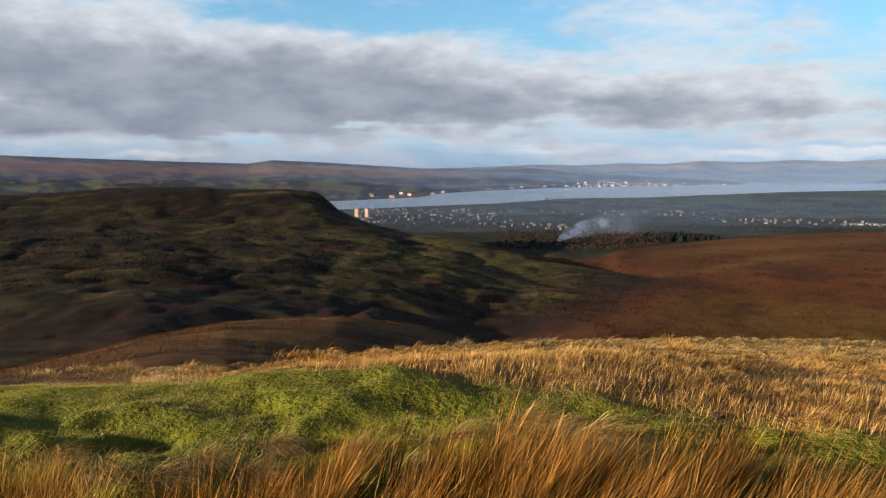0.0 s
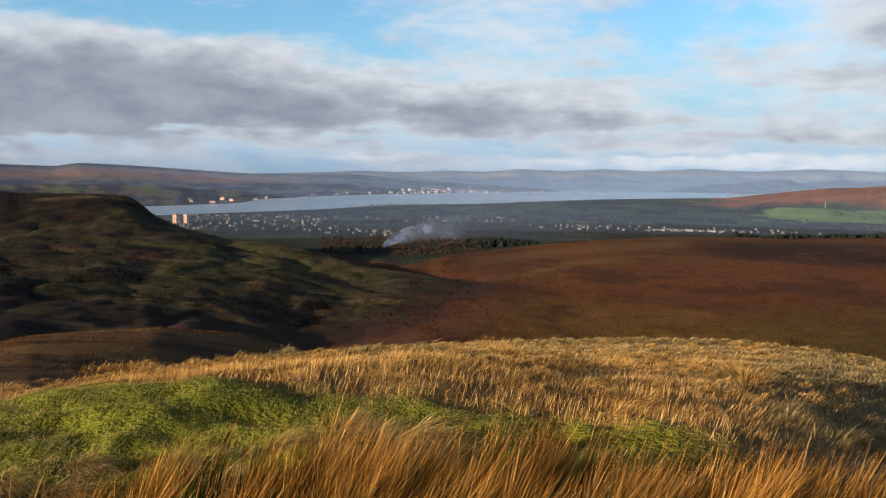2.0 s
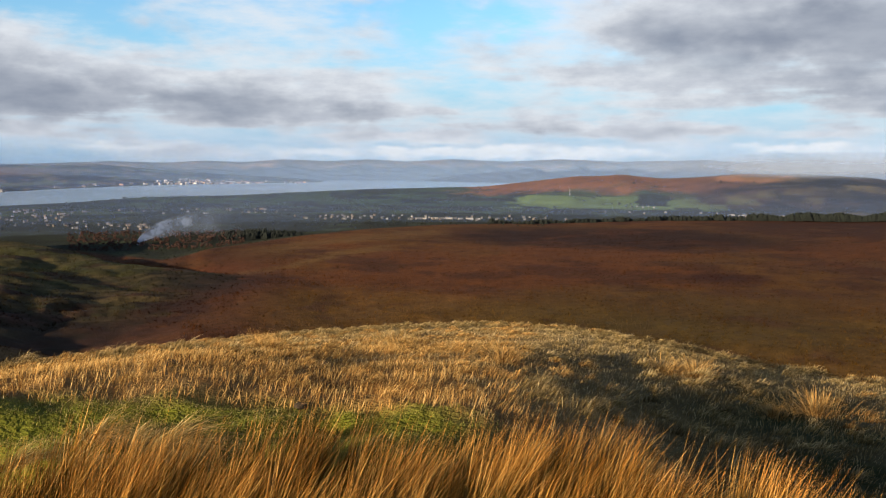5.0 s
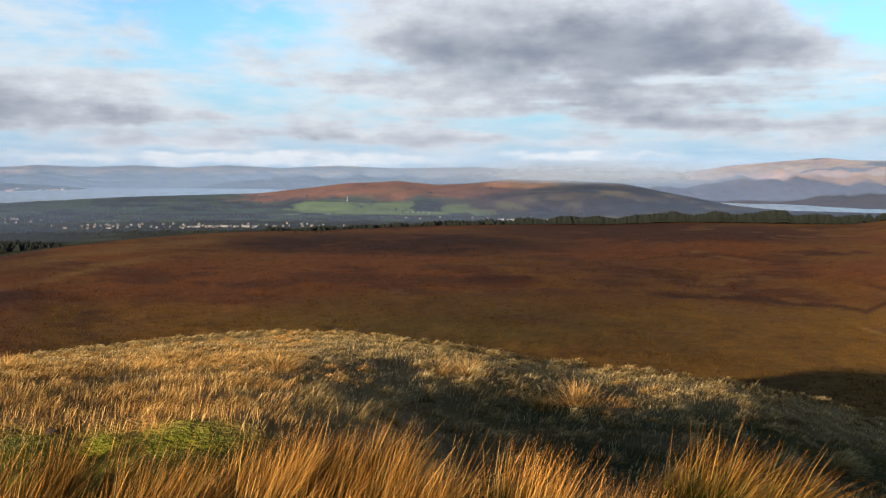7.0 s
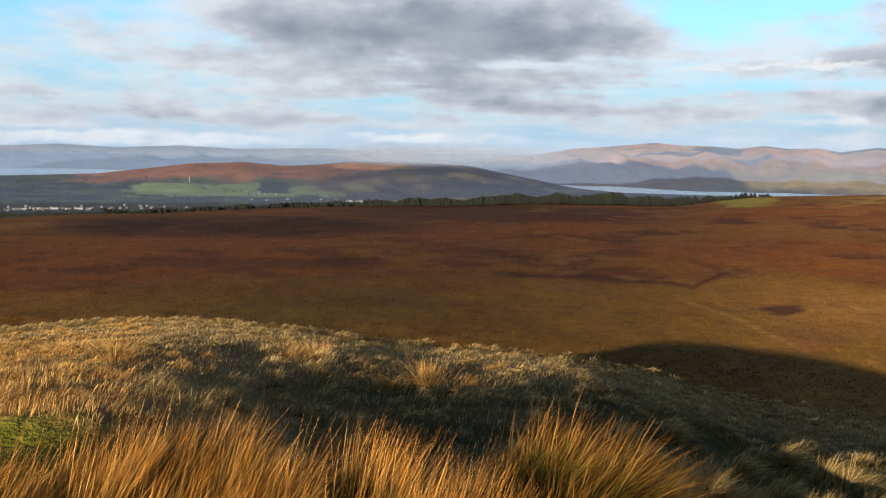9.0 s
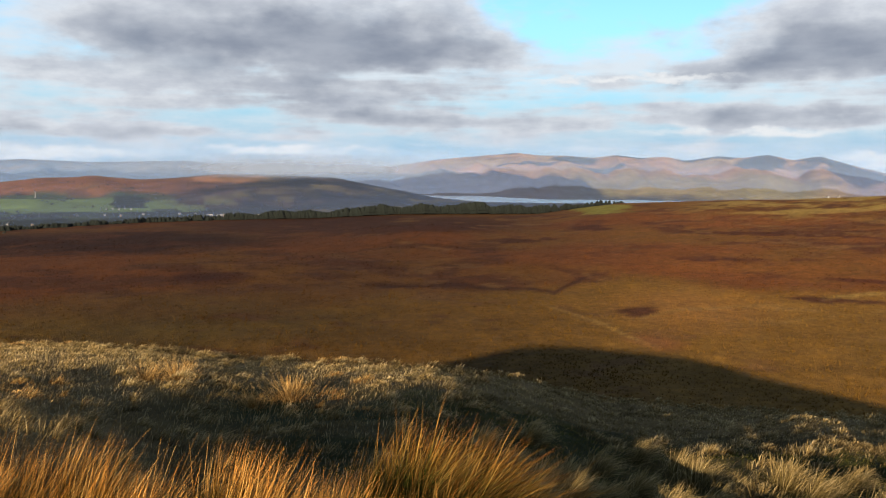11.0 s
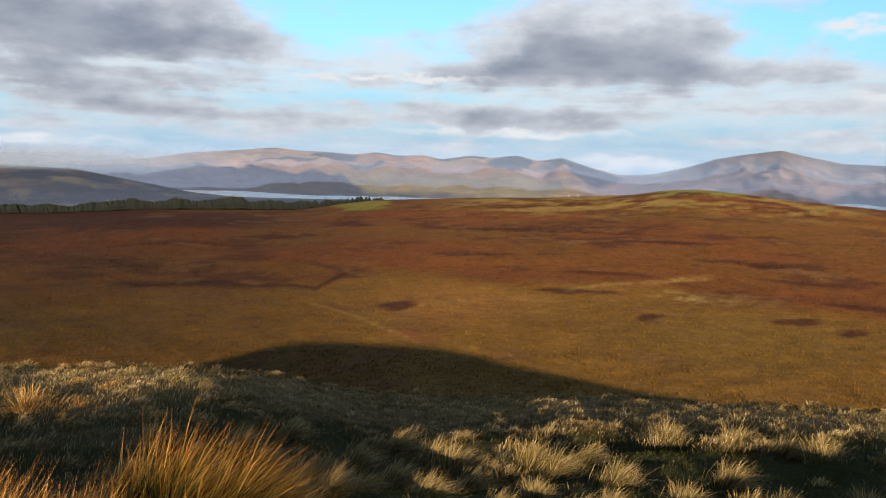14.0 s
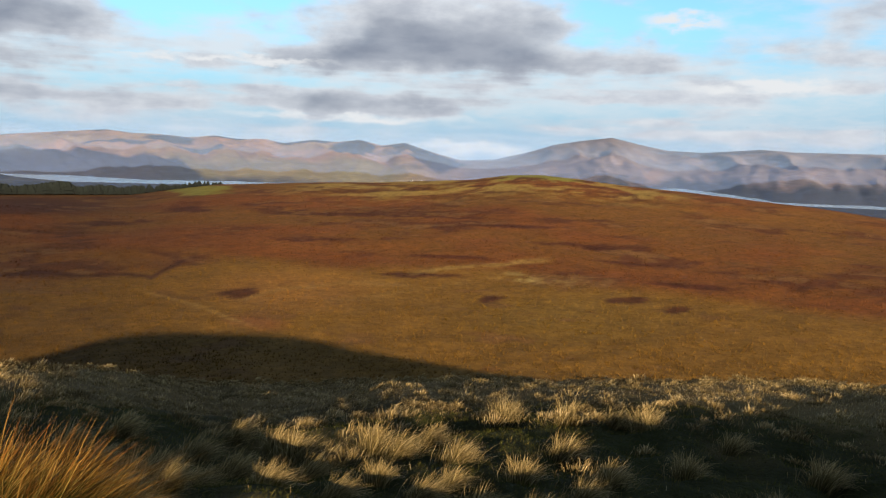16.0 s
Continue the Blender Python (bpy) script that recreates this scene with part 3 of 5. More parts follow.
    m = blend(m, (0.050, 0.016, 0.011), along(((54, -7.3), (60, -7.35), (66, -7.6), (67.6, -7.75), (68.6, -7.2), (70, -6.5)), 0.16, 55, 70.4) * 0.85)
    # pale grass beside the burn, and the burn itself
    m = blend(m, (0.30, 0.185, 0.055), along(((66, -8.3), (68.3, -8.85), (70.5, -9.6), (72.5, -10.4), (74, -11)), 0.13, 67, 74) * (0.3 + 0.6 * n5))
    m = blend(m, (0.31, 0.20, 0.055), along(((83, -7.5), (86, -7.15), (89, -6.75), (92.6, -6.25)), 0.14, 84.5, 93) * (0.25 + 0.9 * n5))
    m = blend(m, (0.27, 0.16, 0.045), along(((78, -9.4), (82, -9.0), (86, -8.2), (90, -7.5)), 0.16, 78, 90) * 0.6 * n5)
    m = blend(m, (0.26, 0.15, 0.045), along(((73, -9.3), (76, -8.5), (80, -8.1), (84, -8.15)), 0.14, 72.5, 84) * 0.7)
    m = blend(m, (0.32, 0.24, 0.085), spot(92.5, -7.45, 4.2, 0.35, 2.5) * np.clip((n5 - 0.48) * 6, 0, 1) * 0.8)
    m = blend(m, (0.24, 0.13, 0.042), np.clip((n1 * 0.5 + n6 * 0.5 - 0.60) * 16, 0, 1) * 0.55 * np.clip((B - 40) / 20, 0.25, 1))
    # dry grass on the knolls along the crest
    top = np.clip((r - 640) / 90, 0, 1)
    m = blend(m, (0.28, 0.195, 0.052), top * band(B, 77, 101, 5) * np.clip((n6 * 0.6 + n1 * 0.4 - 0.46) * 11, 0, 1) * 0.9)
    m = blend(m, (0.20, 0.185, 0.038), top * (spot(70.8, -2.2, 2.6, 0.3) + spot(92.5, -0.9, 3.0, 0.3)))
    m = blend(m, (0.066, 0.024, 0.012), top * band(B, 76, 101, 6) * np.clip((0.44 - n6) * 12, 0, 1) * 0.8)
    # tan grass ridge and dark red bracken on the side of the glen
    m = blend(m, (0.185, 0.100, 0.034), along(((11, -6.2), (14, -5.5), (18, -4.9), (24, -4.25), (30, -4.1)), 0.24, 10, 27) * (0.55 + 0.6 * n6))
    m = blend(m, (0.19, 0.105, 0.032), along(((13, -7.0), (17, -6.3), (20, -5.6), (23, -5.2)), 0.18, 12, 23) * 0.85)
    m = blend(m, (0.078, 0.024, 0.013), np.clip((18.5 - wb) / 5, 0, 1) * np.clip((ws + 12) / 1.0, 0, 1) * np.clip((-5.0 - ws) / 0.6, 0.2, 1) * (0.4 + 0.6 * n6))
    # scaled by bearing; cloud shade is put into the dip round 56 degrees
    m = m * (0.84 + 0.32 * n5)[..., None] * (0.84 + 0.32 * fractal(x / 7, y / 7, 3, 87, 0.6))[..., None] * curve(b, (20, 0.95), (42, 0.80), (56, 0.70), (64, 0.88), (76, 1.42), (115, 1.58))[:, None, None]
    # hill to the west: heather on top, rough green pasture on the flank, near-black patches; all darkened for cloud
    # shade
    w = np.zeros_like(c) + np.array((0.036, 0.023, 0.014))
    g1, g2 = fractal(x / 70, y / 70, 5, 95, 0.6), fractal(x / 24, y / 24, 4, 97, 0.62)
    w = blend(w, (0.060, 0.058, 0.020), np.clip((g1 - 0.44) * 7, 0, 1) * band(r, 150, 600, 80))
    w = blend(w, (0.076, 0.078, 0.024), band(B + (n2 - 0.5) * 12 + (n1 - 0.5) * 6, -12, 7, 6) * (0.35 + 0.6 * g2) * band(r, 300, 640, 80))
    w = blend(w, (0.105, 0.090, 0.036), np.clip((g2 - 0.57) * 12, 0, 1) * np.clip((g1 - 0.36) * 6, 0, 1) * 0.8)
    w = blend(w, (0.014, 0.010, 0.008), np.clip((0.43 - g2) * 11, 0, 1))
    w = blend(w, (0.075, 0.033, 0.024), np.clip((n6 - 0.58) * 10, 0, 1) * 0.7)
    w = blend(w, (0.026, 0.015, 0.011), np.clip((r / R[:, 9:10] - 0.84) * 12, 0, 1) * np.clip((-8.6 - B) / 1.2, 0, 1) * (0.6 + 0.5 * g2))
    # the sunlit line along the nose, drawn as two pale streaks
    w = blend(w, (0.24, 0.185, 0.090), band(B, -13.5, -8.3, 0.8) * np.exp(-((r / R[:, 9:10] - (0.985 - (-8.3 - B) * 0.011)) / 0.010) ** 2) * (n4 * 1.9 - 0.1))
    w = blend(w, (0.13, 0.105, 0.045), band(B, -12, -8, 1.2) * np.exp(-((r / R[:, 9:10] - (0.93 - (-8.0 - B) * 0.045)) / 0.016) ** 2) * 0.7)
    # crag face: dark rock, with the shade of its flank in the colour
    w = blend(w, (0.030, 0.029, 0.027), band(B, -9.0, -6.2, 0.7) * np.clip((r / R[:, 9:10] - 0.90) * 30, 0, 1) * (0.4 + 0.9 * n4))
    w = blend(w, (0.14, 0.108, 0.045), np.clip((fractal(x / 40, y / 12, 4, 121, 0.6) - 0.61) * 14, 0, 1) * 0.75)
    # scaled down by bearing: the hill's cloud shade is put into its cover
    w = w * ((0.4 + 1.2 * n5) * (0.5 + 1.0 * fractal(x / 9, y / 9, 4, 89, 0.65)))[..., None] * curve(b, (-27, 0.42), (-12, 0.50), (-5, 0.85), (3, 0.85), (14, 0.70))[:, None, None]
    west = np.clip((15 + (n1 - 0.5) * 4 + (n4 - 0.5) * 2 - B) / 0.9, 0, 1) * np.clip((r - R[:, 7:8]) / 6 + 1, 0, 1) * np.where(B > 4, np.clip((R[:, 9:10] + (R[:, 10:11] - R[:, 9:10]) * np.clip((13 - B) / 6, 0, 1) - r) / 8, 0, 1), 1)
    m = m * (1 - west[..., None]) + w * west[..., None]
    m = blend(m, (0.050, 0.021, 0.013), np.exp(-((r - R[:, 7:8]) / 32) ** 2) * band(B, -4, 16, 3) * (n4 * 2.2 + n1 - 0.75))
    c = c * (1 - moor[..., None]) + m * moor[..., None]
    # valley floor: woods and fields
    plain = np.clip((r - R[:, 11:12] * 1.03) / 20, 0, 1)
    p = np.zeros_like(c) + np.array((0.024, 0.031, 0.022))
    p = blend(p, (0.045, 0.058, 0.030), (n1 - 0.5) * 5)
    cell = lattice(np.floor(B / 1.9 + r / 500 + n2), np.floor(r / 62 + B / 11 + n2), 91)
    p = blend(p, (0.048, 0.080, 0.034), (cell > 0.35) * band(B, 4, 70, 4) * np.clip((r - 1290) / 50, 0, 1) * (0.4 + 0.6 * cell))
    p = blend(p, (0.055, 0.078, 0.030), (cell > 0.55) * band(B, -12, 40, 4) * band(r, 1090, 1300, 30))
    p = blend(p, (0.14, 0.21, 0.065), (0.6 + 0.7 * cell) * (cell > 0.34) * band(B + (n1 - 0.5) * 4, 31.5, 47, 1) * band(r + (n1 - 0.5) * 80, 1285, 1470, 20))
    p = blend(p, (0.24, 0.105, 0.045), band(B + (n1 - 0.5) * 6, 29, 46, 2) * np.clip((r + (n1 - 0.5) * 120 - 1490) / 60, 0, 1) * (0.5 + n1))
    p = blend(p, (0.075, 0.045, 0.035), band(B, 43, 51, 4) * np.clip((r - 1300) / 100, 0, 1) * (0.35 + 0.8 * n1))
    # cloud shade and blue haze on the ridge's right end, put into the cover
    p = blend(p, (0.020, 0.022, 0.030), np.clip((B - 47) / 4, 0, 1) * 0.9)
    p = blend(p, (0.085, 0.055, 0.038), np.clip((B - 46) / 4, 0, 1) * np.clip((fractal(x / 60, y / 60, 4, 149, 0.6) - 0.56) * 9, 0, 1) * 0.7)
    p = blend(p, (0.34, 0.17, 0.085), band(B + (n1 - 0.5) * 2, 44, 48.5, 0.8) * band(r, 1600, 1720, 30) * 0.8)
    # a second layer of that cloud shade, broken up by noise
    p = blend(p, (0.020, 0.021, 0.020), np.clip((B + (n1 - 0.5) * 8 - 50) / 4, 0, 1) * (0.1 + 0.5 * n1))
    p = blend(p, (0.13, 0.105, 0.045), np.clip((cell - 0.55) * 6, 0, 1) * band(B, 45, 63, 2) * (n1 * 1.6 - 0.3))
    p = p * (0.55 + 0.9 * fractal(x / 34, y / 34, 4, 151, 0.6))[..., None]
    p = blend(p, (0.012, 0.013, 0.016), np.clip((fractal(B / 2.4, L * 30, 3, 145) - 0.52) * 14, 0, 1) * band(B, 44, 66, 2) * 0.8)
    c = c * (1 - plain[..., None]) + p * plain[..., None]
    return c


def sheet(name, b, r, z, x, y, cover, material, closed=False):
    """A grid of bearings by ranges as one mesh, with its cover colours."""
    nb, nr = r.shape
    me = bpy.data.meshes.new(name)
    verts = np.stack([x, y, z], -1).reshape(-1, 3)
    i, j = np.meshgrid(np.arange(nb - 1), np.arange(nr - 1), indexing="ij")
    q = np.stack([i * nr + j, i * nr + j + 1, (i + 1) * nr + j + 1, (i + 1) * nr + j], -1).reshape(-1, 4)
    me.from_pydata(verts, [], q)
    me.polygons.foreach_set("use_smooth", np.ones(len(q), bool))
    col = me.attributes.new("cover", "FLOAT_COLOR", "POINT")
    col.data.foreach_set("color", np.concatenate([np.clip(cover, 0, 1).reshape(-1, 3), np.ones((nb * nr, 1))], 1).ravel())
    me.materials.append(material)
    me.update()
    return new(name, me)


def build_ground():
    b = bearings(-36, 124, 0.2, 3.0)
    steps = np.concatenate([np.linspace(0, 2.5, 6), np.geomspace(2.7, 40, 160), np.geomspace(40.5, 180, 70), np.geomspace(182, 1000, 180), np.geomspace(1006, 2150, 76), np.geomspace(2250, 4950, 6)])
    r = np.tile(steps, (len(b), 1))
    z, x, y = land_height(b, r)
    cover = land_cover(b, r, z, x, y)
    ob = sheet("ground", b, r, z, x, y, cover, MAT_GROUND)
    global GRID_B, GRID_R, GRID_Z, GRID_C
    GRID_B, GRID_R, GRID_Z, GRID_C = b, steps, z, cover
    return tagged(ob, "open upland moor of dry grass, heather and peat falling to a wooded valley", "ground", kind="structure")


FAR_LIE = {}


def build_far(name, lo, hi, base, crest, label, seed, cover, rugged):
    """Hills across the water, from the shore up to the skyline and down behind it."""
    def lie(b, t):
        """Range and height at bearing b, t of the way from the shore to the skyline."""
        r0, (r1, s1) = base(b), crest(b)
        r = r0[:, None] + (r1 - r0)[:, None] * t
        z0, z1 = np.full_like(b, WATER - 1.0), rise(r1, s1)
        up = np.where(t < 1, np.clip(t, 0, 1) ** 1.25, 1 - (t - 1) * 2.5)
        z = z0[:, None] + (z1 - z0)[:, None] * up
        u, v = b[:, None] / 3.0 + t * 1.2, t * 1.8 + 0 * r
        ridges = 0.5 - np.abs(fractal(u, v, 5, seed, 0.5) - 0.5) * 2
        spurs = 0.5 - np.abs(fractal(b[:, None] / 2.3 + t * 2.5, t * 4.5 + 0 * r, 3, seed + 3, 0.5) - 0.5) * 2
        return r, z + rugged * (z1 - z0)[:, None] * (ridges + 0.4 * spurs) * np.clip(t * (1 - t) * 4, 0, 1)

    b = np.arange(lo, hi, 0.18)
    t = np.concatenate([np.linspace(-0.06, 1, 76), np.linspace(1.02, 1.25, 8)])
    FAR_LIE[name] = lie
    r, z = lie(b, t[None])
    rad = np.radians(b)[:, None]
    x, y = r * np.sin(rad), r * np.cos(rad)
    n1, n2 = fractal(b[:, None] / 1.2 + 0 * t[None], t[None] * 9 + 0 * r, 5, seed + 7, 0.6), fractal(b[:, None] / 6 + 0 * t[None], t[None] * 3 + 0 * r, 3, seed + 11)
    ob = sheet(name, b, r, z, x, y, cover(b[:, None] + 0 * r, t[None] + 0 * r, n1, n2), MAT_FAR)
    return tagged(ob, label, "hills", kind="structure")


def shore_cover(B, t, n1, n2):
    c = np.zeros(B.shape + (3,)) + np.array((0.035, 0.042, 0.040))
    c = blend(c, (0.13, 0.15, 0.070), (n1 - 0.5) * 9)
    c = blend(c, (0.16, 0.12, 0.080), (fractal(B / 0.7, t * 14, 3, 141) - 0.58) * 9)
    c = blend(c, (0.34, 0.20, 0.125), np.clip((t - 0.42) * 5, 0, 1) * np.clip((0.92 - t) * 8, 0, 1) * (n2 * 0.5 + n1 * 0.9) * np.clip((4 - B) / 4, 0, 1))
    return c


def peak_cover(B, t, n1, n2):
    wb, wt = B + (n1 - 0.5) * 1.8, t + (n2 - 0.5) * 0.16 + (n1 - 0.5) * 0.14

    def slope(b0, t0, half_b, half_t):
        return np.clip((np.exp(-((wb - b0) / half_b) ** 2 - ((wt - t0) / half_t) ** 2) - 0.36) * 5, 0, 1)
    c = np.zeros(B.shape + (3,)) + np.array((0.58, 0.33, 0.205))
    c = blend(c, (0.46, 0.38, 0.25), np.clip((n2 - 0.45) * 5, 0, 1) * 0.6)
    # western part coloured blue and dark for the haze and cloud over it
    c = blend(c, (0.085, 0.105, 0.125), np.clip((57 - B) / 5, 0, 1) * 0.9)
    c = blend(c, (0.28, 0.19, 0.135), np.clip((n1 - 0.52) * 8, 0, 1) * 0.6)
    # eastern part greyed toward the colour of the haze
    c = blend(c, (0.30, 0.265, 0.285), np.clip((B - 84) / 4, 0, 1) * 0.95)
    c = blend(c, (0.42, 0.28, 0.24), np.clip((B - 88) / 4, 0, 1) * np.clip((n1 * 0.5 + n2 * 0.5 - 0.5) * 8, 0, 1) * np.clip((0.75 - t) * 4, 0, 1) * 0.7)
    # cloud shade on the tops and in the corries, put into the cover as blue-dark patches; one patch stays bright
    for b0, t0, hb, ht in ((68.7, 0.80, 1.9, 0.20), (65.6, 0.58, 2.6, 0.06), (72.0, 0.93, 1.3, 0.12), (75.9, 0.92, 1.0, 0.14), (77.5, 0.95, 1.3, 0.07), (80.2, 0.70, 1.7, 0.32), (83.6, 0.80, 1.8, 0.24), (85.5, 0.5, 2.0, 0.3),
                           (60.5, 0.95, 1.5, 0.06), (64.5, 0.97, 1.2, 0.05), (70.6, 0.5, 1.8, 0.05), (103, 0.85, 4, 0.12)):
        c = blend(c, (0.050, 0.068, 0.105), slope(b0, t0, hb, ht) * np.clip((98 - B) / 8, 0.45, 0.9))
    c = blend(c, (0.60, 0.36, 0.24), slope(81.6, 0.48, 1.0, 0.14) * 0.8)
    # pasture near the water, and woods darkened with cloud shade
    c = blend(c, (0.30, 0.29, 0.135), np.clip((0.42 - wt) * 6, 0, 1) * band(B, 68, 84, 3) * 0.75)
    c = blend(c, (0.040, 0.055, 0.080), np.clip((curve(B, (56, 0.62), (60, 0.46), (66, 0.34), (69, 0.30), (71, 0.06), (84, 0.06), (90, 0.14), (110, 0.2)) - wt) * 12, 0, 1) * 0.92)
    return c


ground = build_ground()
far_shore = build_far(
    "far_shore_hills", -50, 19.5,
    lambda b: curve(b, (-50, 1500), (-20, 1540), (-6.8, 1580), (-1.6, 1760), (-0.1, 2080), (4.3, 2480), (10.1, 3000), (17.8, 3440), (20, 3600)),
    lambda b: (curve(b, (-50, 3600), (-10, 3700), (5, 3900), (19, 4000)),
               curve(b, (-50, 0.8), (-26.8, 0.85), (-22.9, 0.7), (-17.4, 0.52), (-12.5, 0.39), (-11.1, 0.61), (-8.2, 0.5), (-1.6, 0.1), (2.4, 0.03), (5, 0.17), (9.8, -0.26), (17.8, -0.70), (20, -0.9))),
    "hazy brown and green hills along the far shore of the firth", 101, shore_cover, 0.09)
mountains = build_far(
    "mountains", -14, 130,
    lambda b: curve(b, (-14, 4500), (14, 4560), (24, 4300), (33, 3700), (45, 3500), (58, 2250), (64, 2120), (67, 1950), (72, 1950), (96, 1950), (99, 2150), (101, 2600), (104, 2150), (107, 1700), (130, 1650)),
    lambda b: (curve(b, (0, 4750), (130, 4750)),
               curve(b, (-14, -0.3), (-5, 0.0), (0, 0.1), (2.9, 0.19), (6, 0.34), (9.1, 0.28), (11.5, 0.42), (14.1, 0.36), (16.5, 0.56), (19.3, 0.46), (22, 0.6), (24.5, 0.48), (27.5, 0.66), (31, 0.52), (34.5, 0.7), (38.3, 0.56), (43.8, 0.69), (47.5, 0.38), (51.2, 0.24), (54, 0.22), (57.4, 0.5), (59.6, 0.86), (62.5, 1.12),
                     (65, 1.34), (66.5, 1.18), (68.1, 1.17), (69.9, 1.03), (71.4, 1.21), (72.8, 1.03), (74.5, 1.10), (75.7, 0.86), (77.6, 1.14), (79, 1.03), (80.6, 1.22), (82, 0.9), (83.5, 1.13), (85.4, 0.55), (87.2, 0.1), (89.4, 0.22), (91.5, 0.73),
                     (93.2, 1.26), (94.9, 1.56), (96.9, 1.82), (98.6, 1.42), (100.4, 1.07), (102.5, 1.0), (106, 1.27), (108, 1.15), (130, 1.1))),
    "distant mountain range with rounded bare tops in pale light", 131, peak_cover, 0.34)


def build_water():
    m = bpy.data.materials.new("firth_water")
    m.use_nodes = True
    tree = m.node_tree
    add, put, sums, mix, ramp, grain = node_kit(tree)
    bsdf = tree.nodes["Principled BSDF"]
    where = add("ShaderNodeTexCoord").outputs["Object"]
    put(bsdf.inputs["Base Color"], mix(ramp(grain(where, 0.006, 4.0), 0.4, 0.65), (0.10, 0.14, 0.17), (0.16, 0.19, 0.21)))
    put(bsdf.inputs["Roughness"], 0.22)
    b = add("ShaderNodeBump")
    put(b.inputs["Strength"], 0.25)
    put(b.inputs["Distance"], 1.0)
    put(b.inputs["Height"], grain(where, 0.4, 3.0))
    put(bsdf.inputs["Normal"], b.outputs[0])
    bm = bmesh.new()
    bmesh.ops.create_circle(bm, cap_ends=True, radius=4940, segments=96)
    me = bpy.data.meshes.new("water")
    bm.to_mesh(me)
    bm.free()
    me.materials.append(m)
    ob = new("water", me)
    ob.location.z = WATER
    return tagged(ob, "calm pale grey firth and loch between the hills", "water", kind="structure")


water = build_water()


# ---- air: thin veils of haze over the valley, lit like any mist ----
def mist_material(name, colour, density, low, high, patchy=0.0, scale=0.004, edge=None, fade=(0.0, 0.35)):
    """Thin mist: mostly clear, thinning out with height."""
    m = bpy.data.materials.new(name)
    m.use_nodes = True
    tree = m.node_tree
    tree.nodes.clear()
    add, put, sums, mix, ramp, grain = node_kit(tree)
    coords = add("ShaderNodeTexCoord")
    xyz = add("ShaderNodeSeparateXYZ")
    put(xyz.inputs[0], coords.outputs["Object"])
    amount = sums("MULTIPLY", ramp(xyz.outputs[2], low, high, 1.0, 0.0), density)
    if patchy:
        amount = sums("MULTIPLY", amount, sums("ADD", sums("MULTIPLY", ramp(grain(coords.outputs["Object"], scale, 5.0, 0.6), 0.35, 0.7), patchy), 1 - patchy))
    if edge:
        side = sums("ABSOLUTE", sums("SUBTRACT", add("ShaderNodeAttribute", attribute_name="across").outputs["Fac"], 0.5))
        amount = sums("MULTIPLY", amount, ramp(side, 0.5 - edge, 0.5, 1.0, 0.0))
        amount = sums("MULTIPLY", amount, ramp(add("ShaderNodeAttribute", attribute_name="upward").outputs["Fac"], fade[0], fade[1]))
    d, t, clear = add("ShaderNodeBsdfDiffuse"), add("ShaderNodeBsdfTranslucent"), add("ShaderNodeBsdfTransparent")
    for n in (d, t):
        put(n.inputs[0], (*colour, 1))
    body, out = add("ShaderNodeMixShader"), add("ShaderNodeMixShader")
    put(body.inputs[0], 0.5)
    tree.links.new(d.outputs[0], body.inputs[1])
    tree.links.new(t.outputs[0], body.inputs[2])
    put(out.inputs[0], amount)
    tree.links.new(clear.outputs[0], out.inputs[1])
    tree.links.new(body.outputs[0], out.inputs[2])
    tree.links.new(out.outputs[0], add("ShaderNodeOutputMaterial").inputs[0])
    return m


def veil(name, r, lo, hi, bottom, top, material, label):
    """A curved sheet of mist across the valley."""
    b = np.radians(np.linspace(lo, hi, 90))
    zs = np.linspace(bottom, top, 9)
    verts = [(r * math.sin(a), r * math.cos(a), z) for a in b for z in zs]
    faces = [(i * 9 + j, i * 9 + j + 1, (i + 1) * 9 + j + 1, (i + 1) * 9 + j) for i in range(89) for j in range(8)]
    me = bpy.data.meshes.new(name)
    me.from_pydata(verts, [], faces)
    for key, values in (("across", np.repeat(np.linspace(0, 1, 90), 9)), ("upward", np.tile(np.linspace(0, 1, 9), 90))):
        me.attributes.new(key, "FLOAT", "POINT").data.foreach_set("value", values.astype(np.float32))
    me.materials.append(material)
    ob = new(name, me)
    ob.visible_shadow = False
    return tagged(ob, label, "haze", kind="stuff")


HAZE = (0.28, 0.44, 0.86)
glen_air = mist_material("haze_glen", (0.26, 0.38, 0.72), 0.10, -30, 14, edge=0.35, fade=(-1.0, 0.0))
near_air = mist_material("haze_near", (0.24, 0.37, 0.74), 0.075, -45, 40)
far_air = mist_material("haze_far", (0.31, 0.49, 0.80), 0.23, -10, 140)
for r in (780,):
    veil("haze", r, -16, 26, -60, 20, glen_air, "thin blue haze over the mouth of the glen")
for r in (915, 1110):
    veil("haze", r, -70, 140, -60, 60, near_air, "thin blue haze over the valley floor")
veil("haze", 2330, -70, 140, -60, 130, mist_material("haze_middle", HAZE, 0.20, -20, 120), "blue haze over the firth")
for r in (3150, 4200):
    veil("haze", r, -70, 140, -60, 200, far_air, "pale haze in front of the mountains")
mist = mist_material("mist", (0.24, 0.31, 0.45), 0.95, 2, 42, 0.5, 0.006, 0.42, (0.0, 0.5))
for r, lo, hi, top in ((1668, 35, 58, 40), (1600, 41, 64, 34), (1690, 44, 60, 42)):
    veil("mist_bank", r, lo, hi, -14, top, mist, "low grey mist bank along the top of the far ridge")


# ---- grass ----
WIND = 118.0


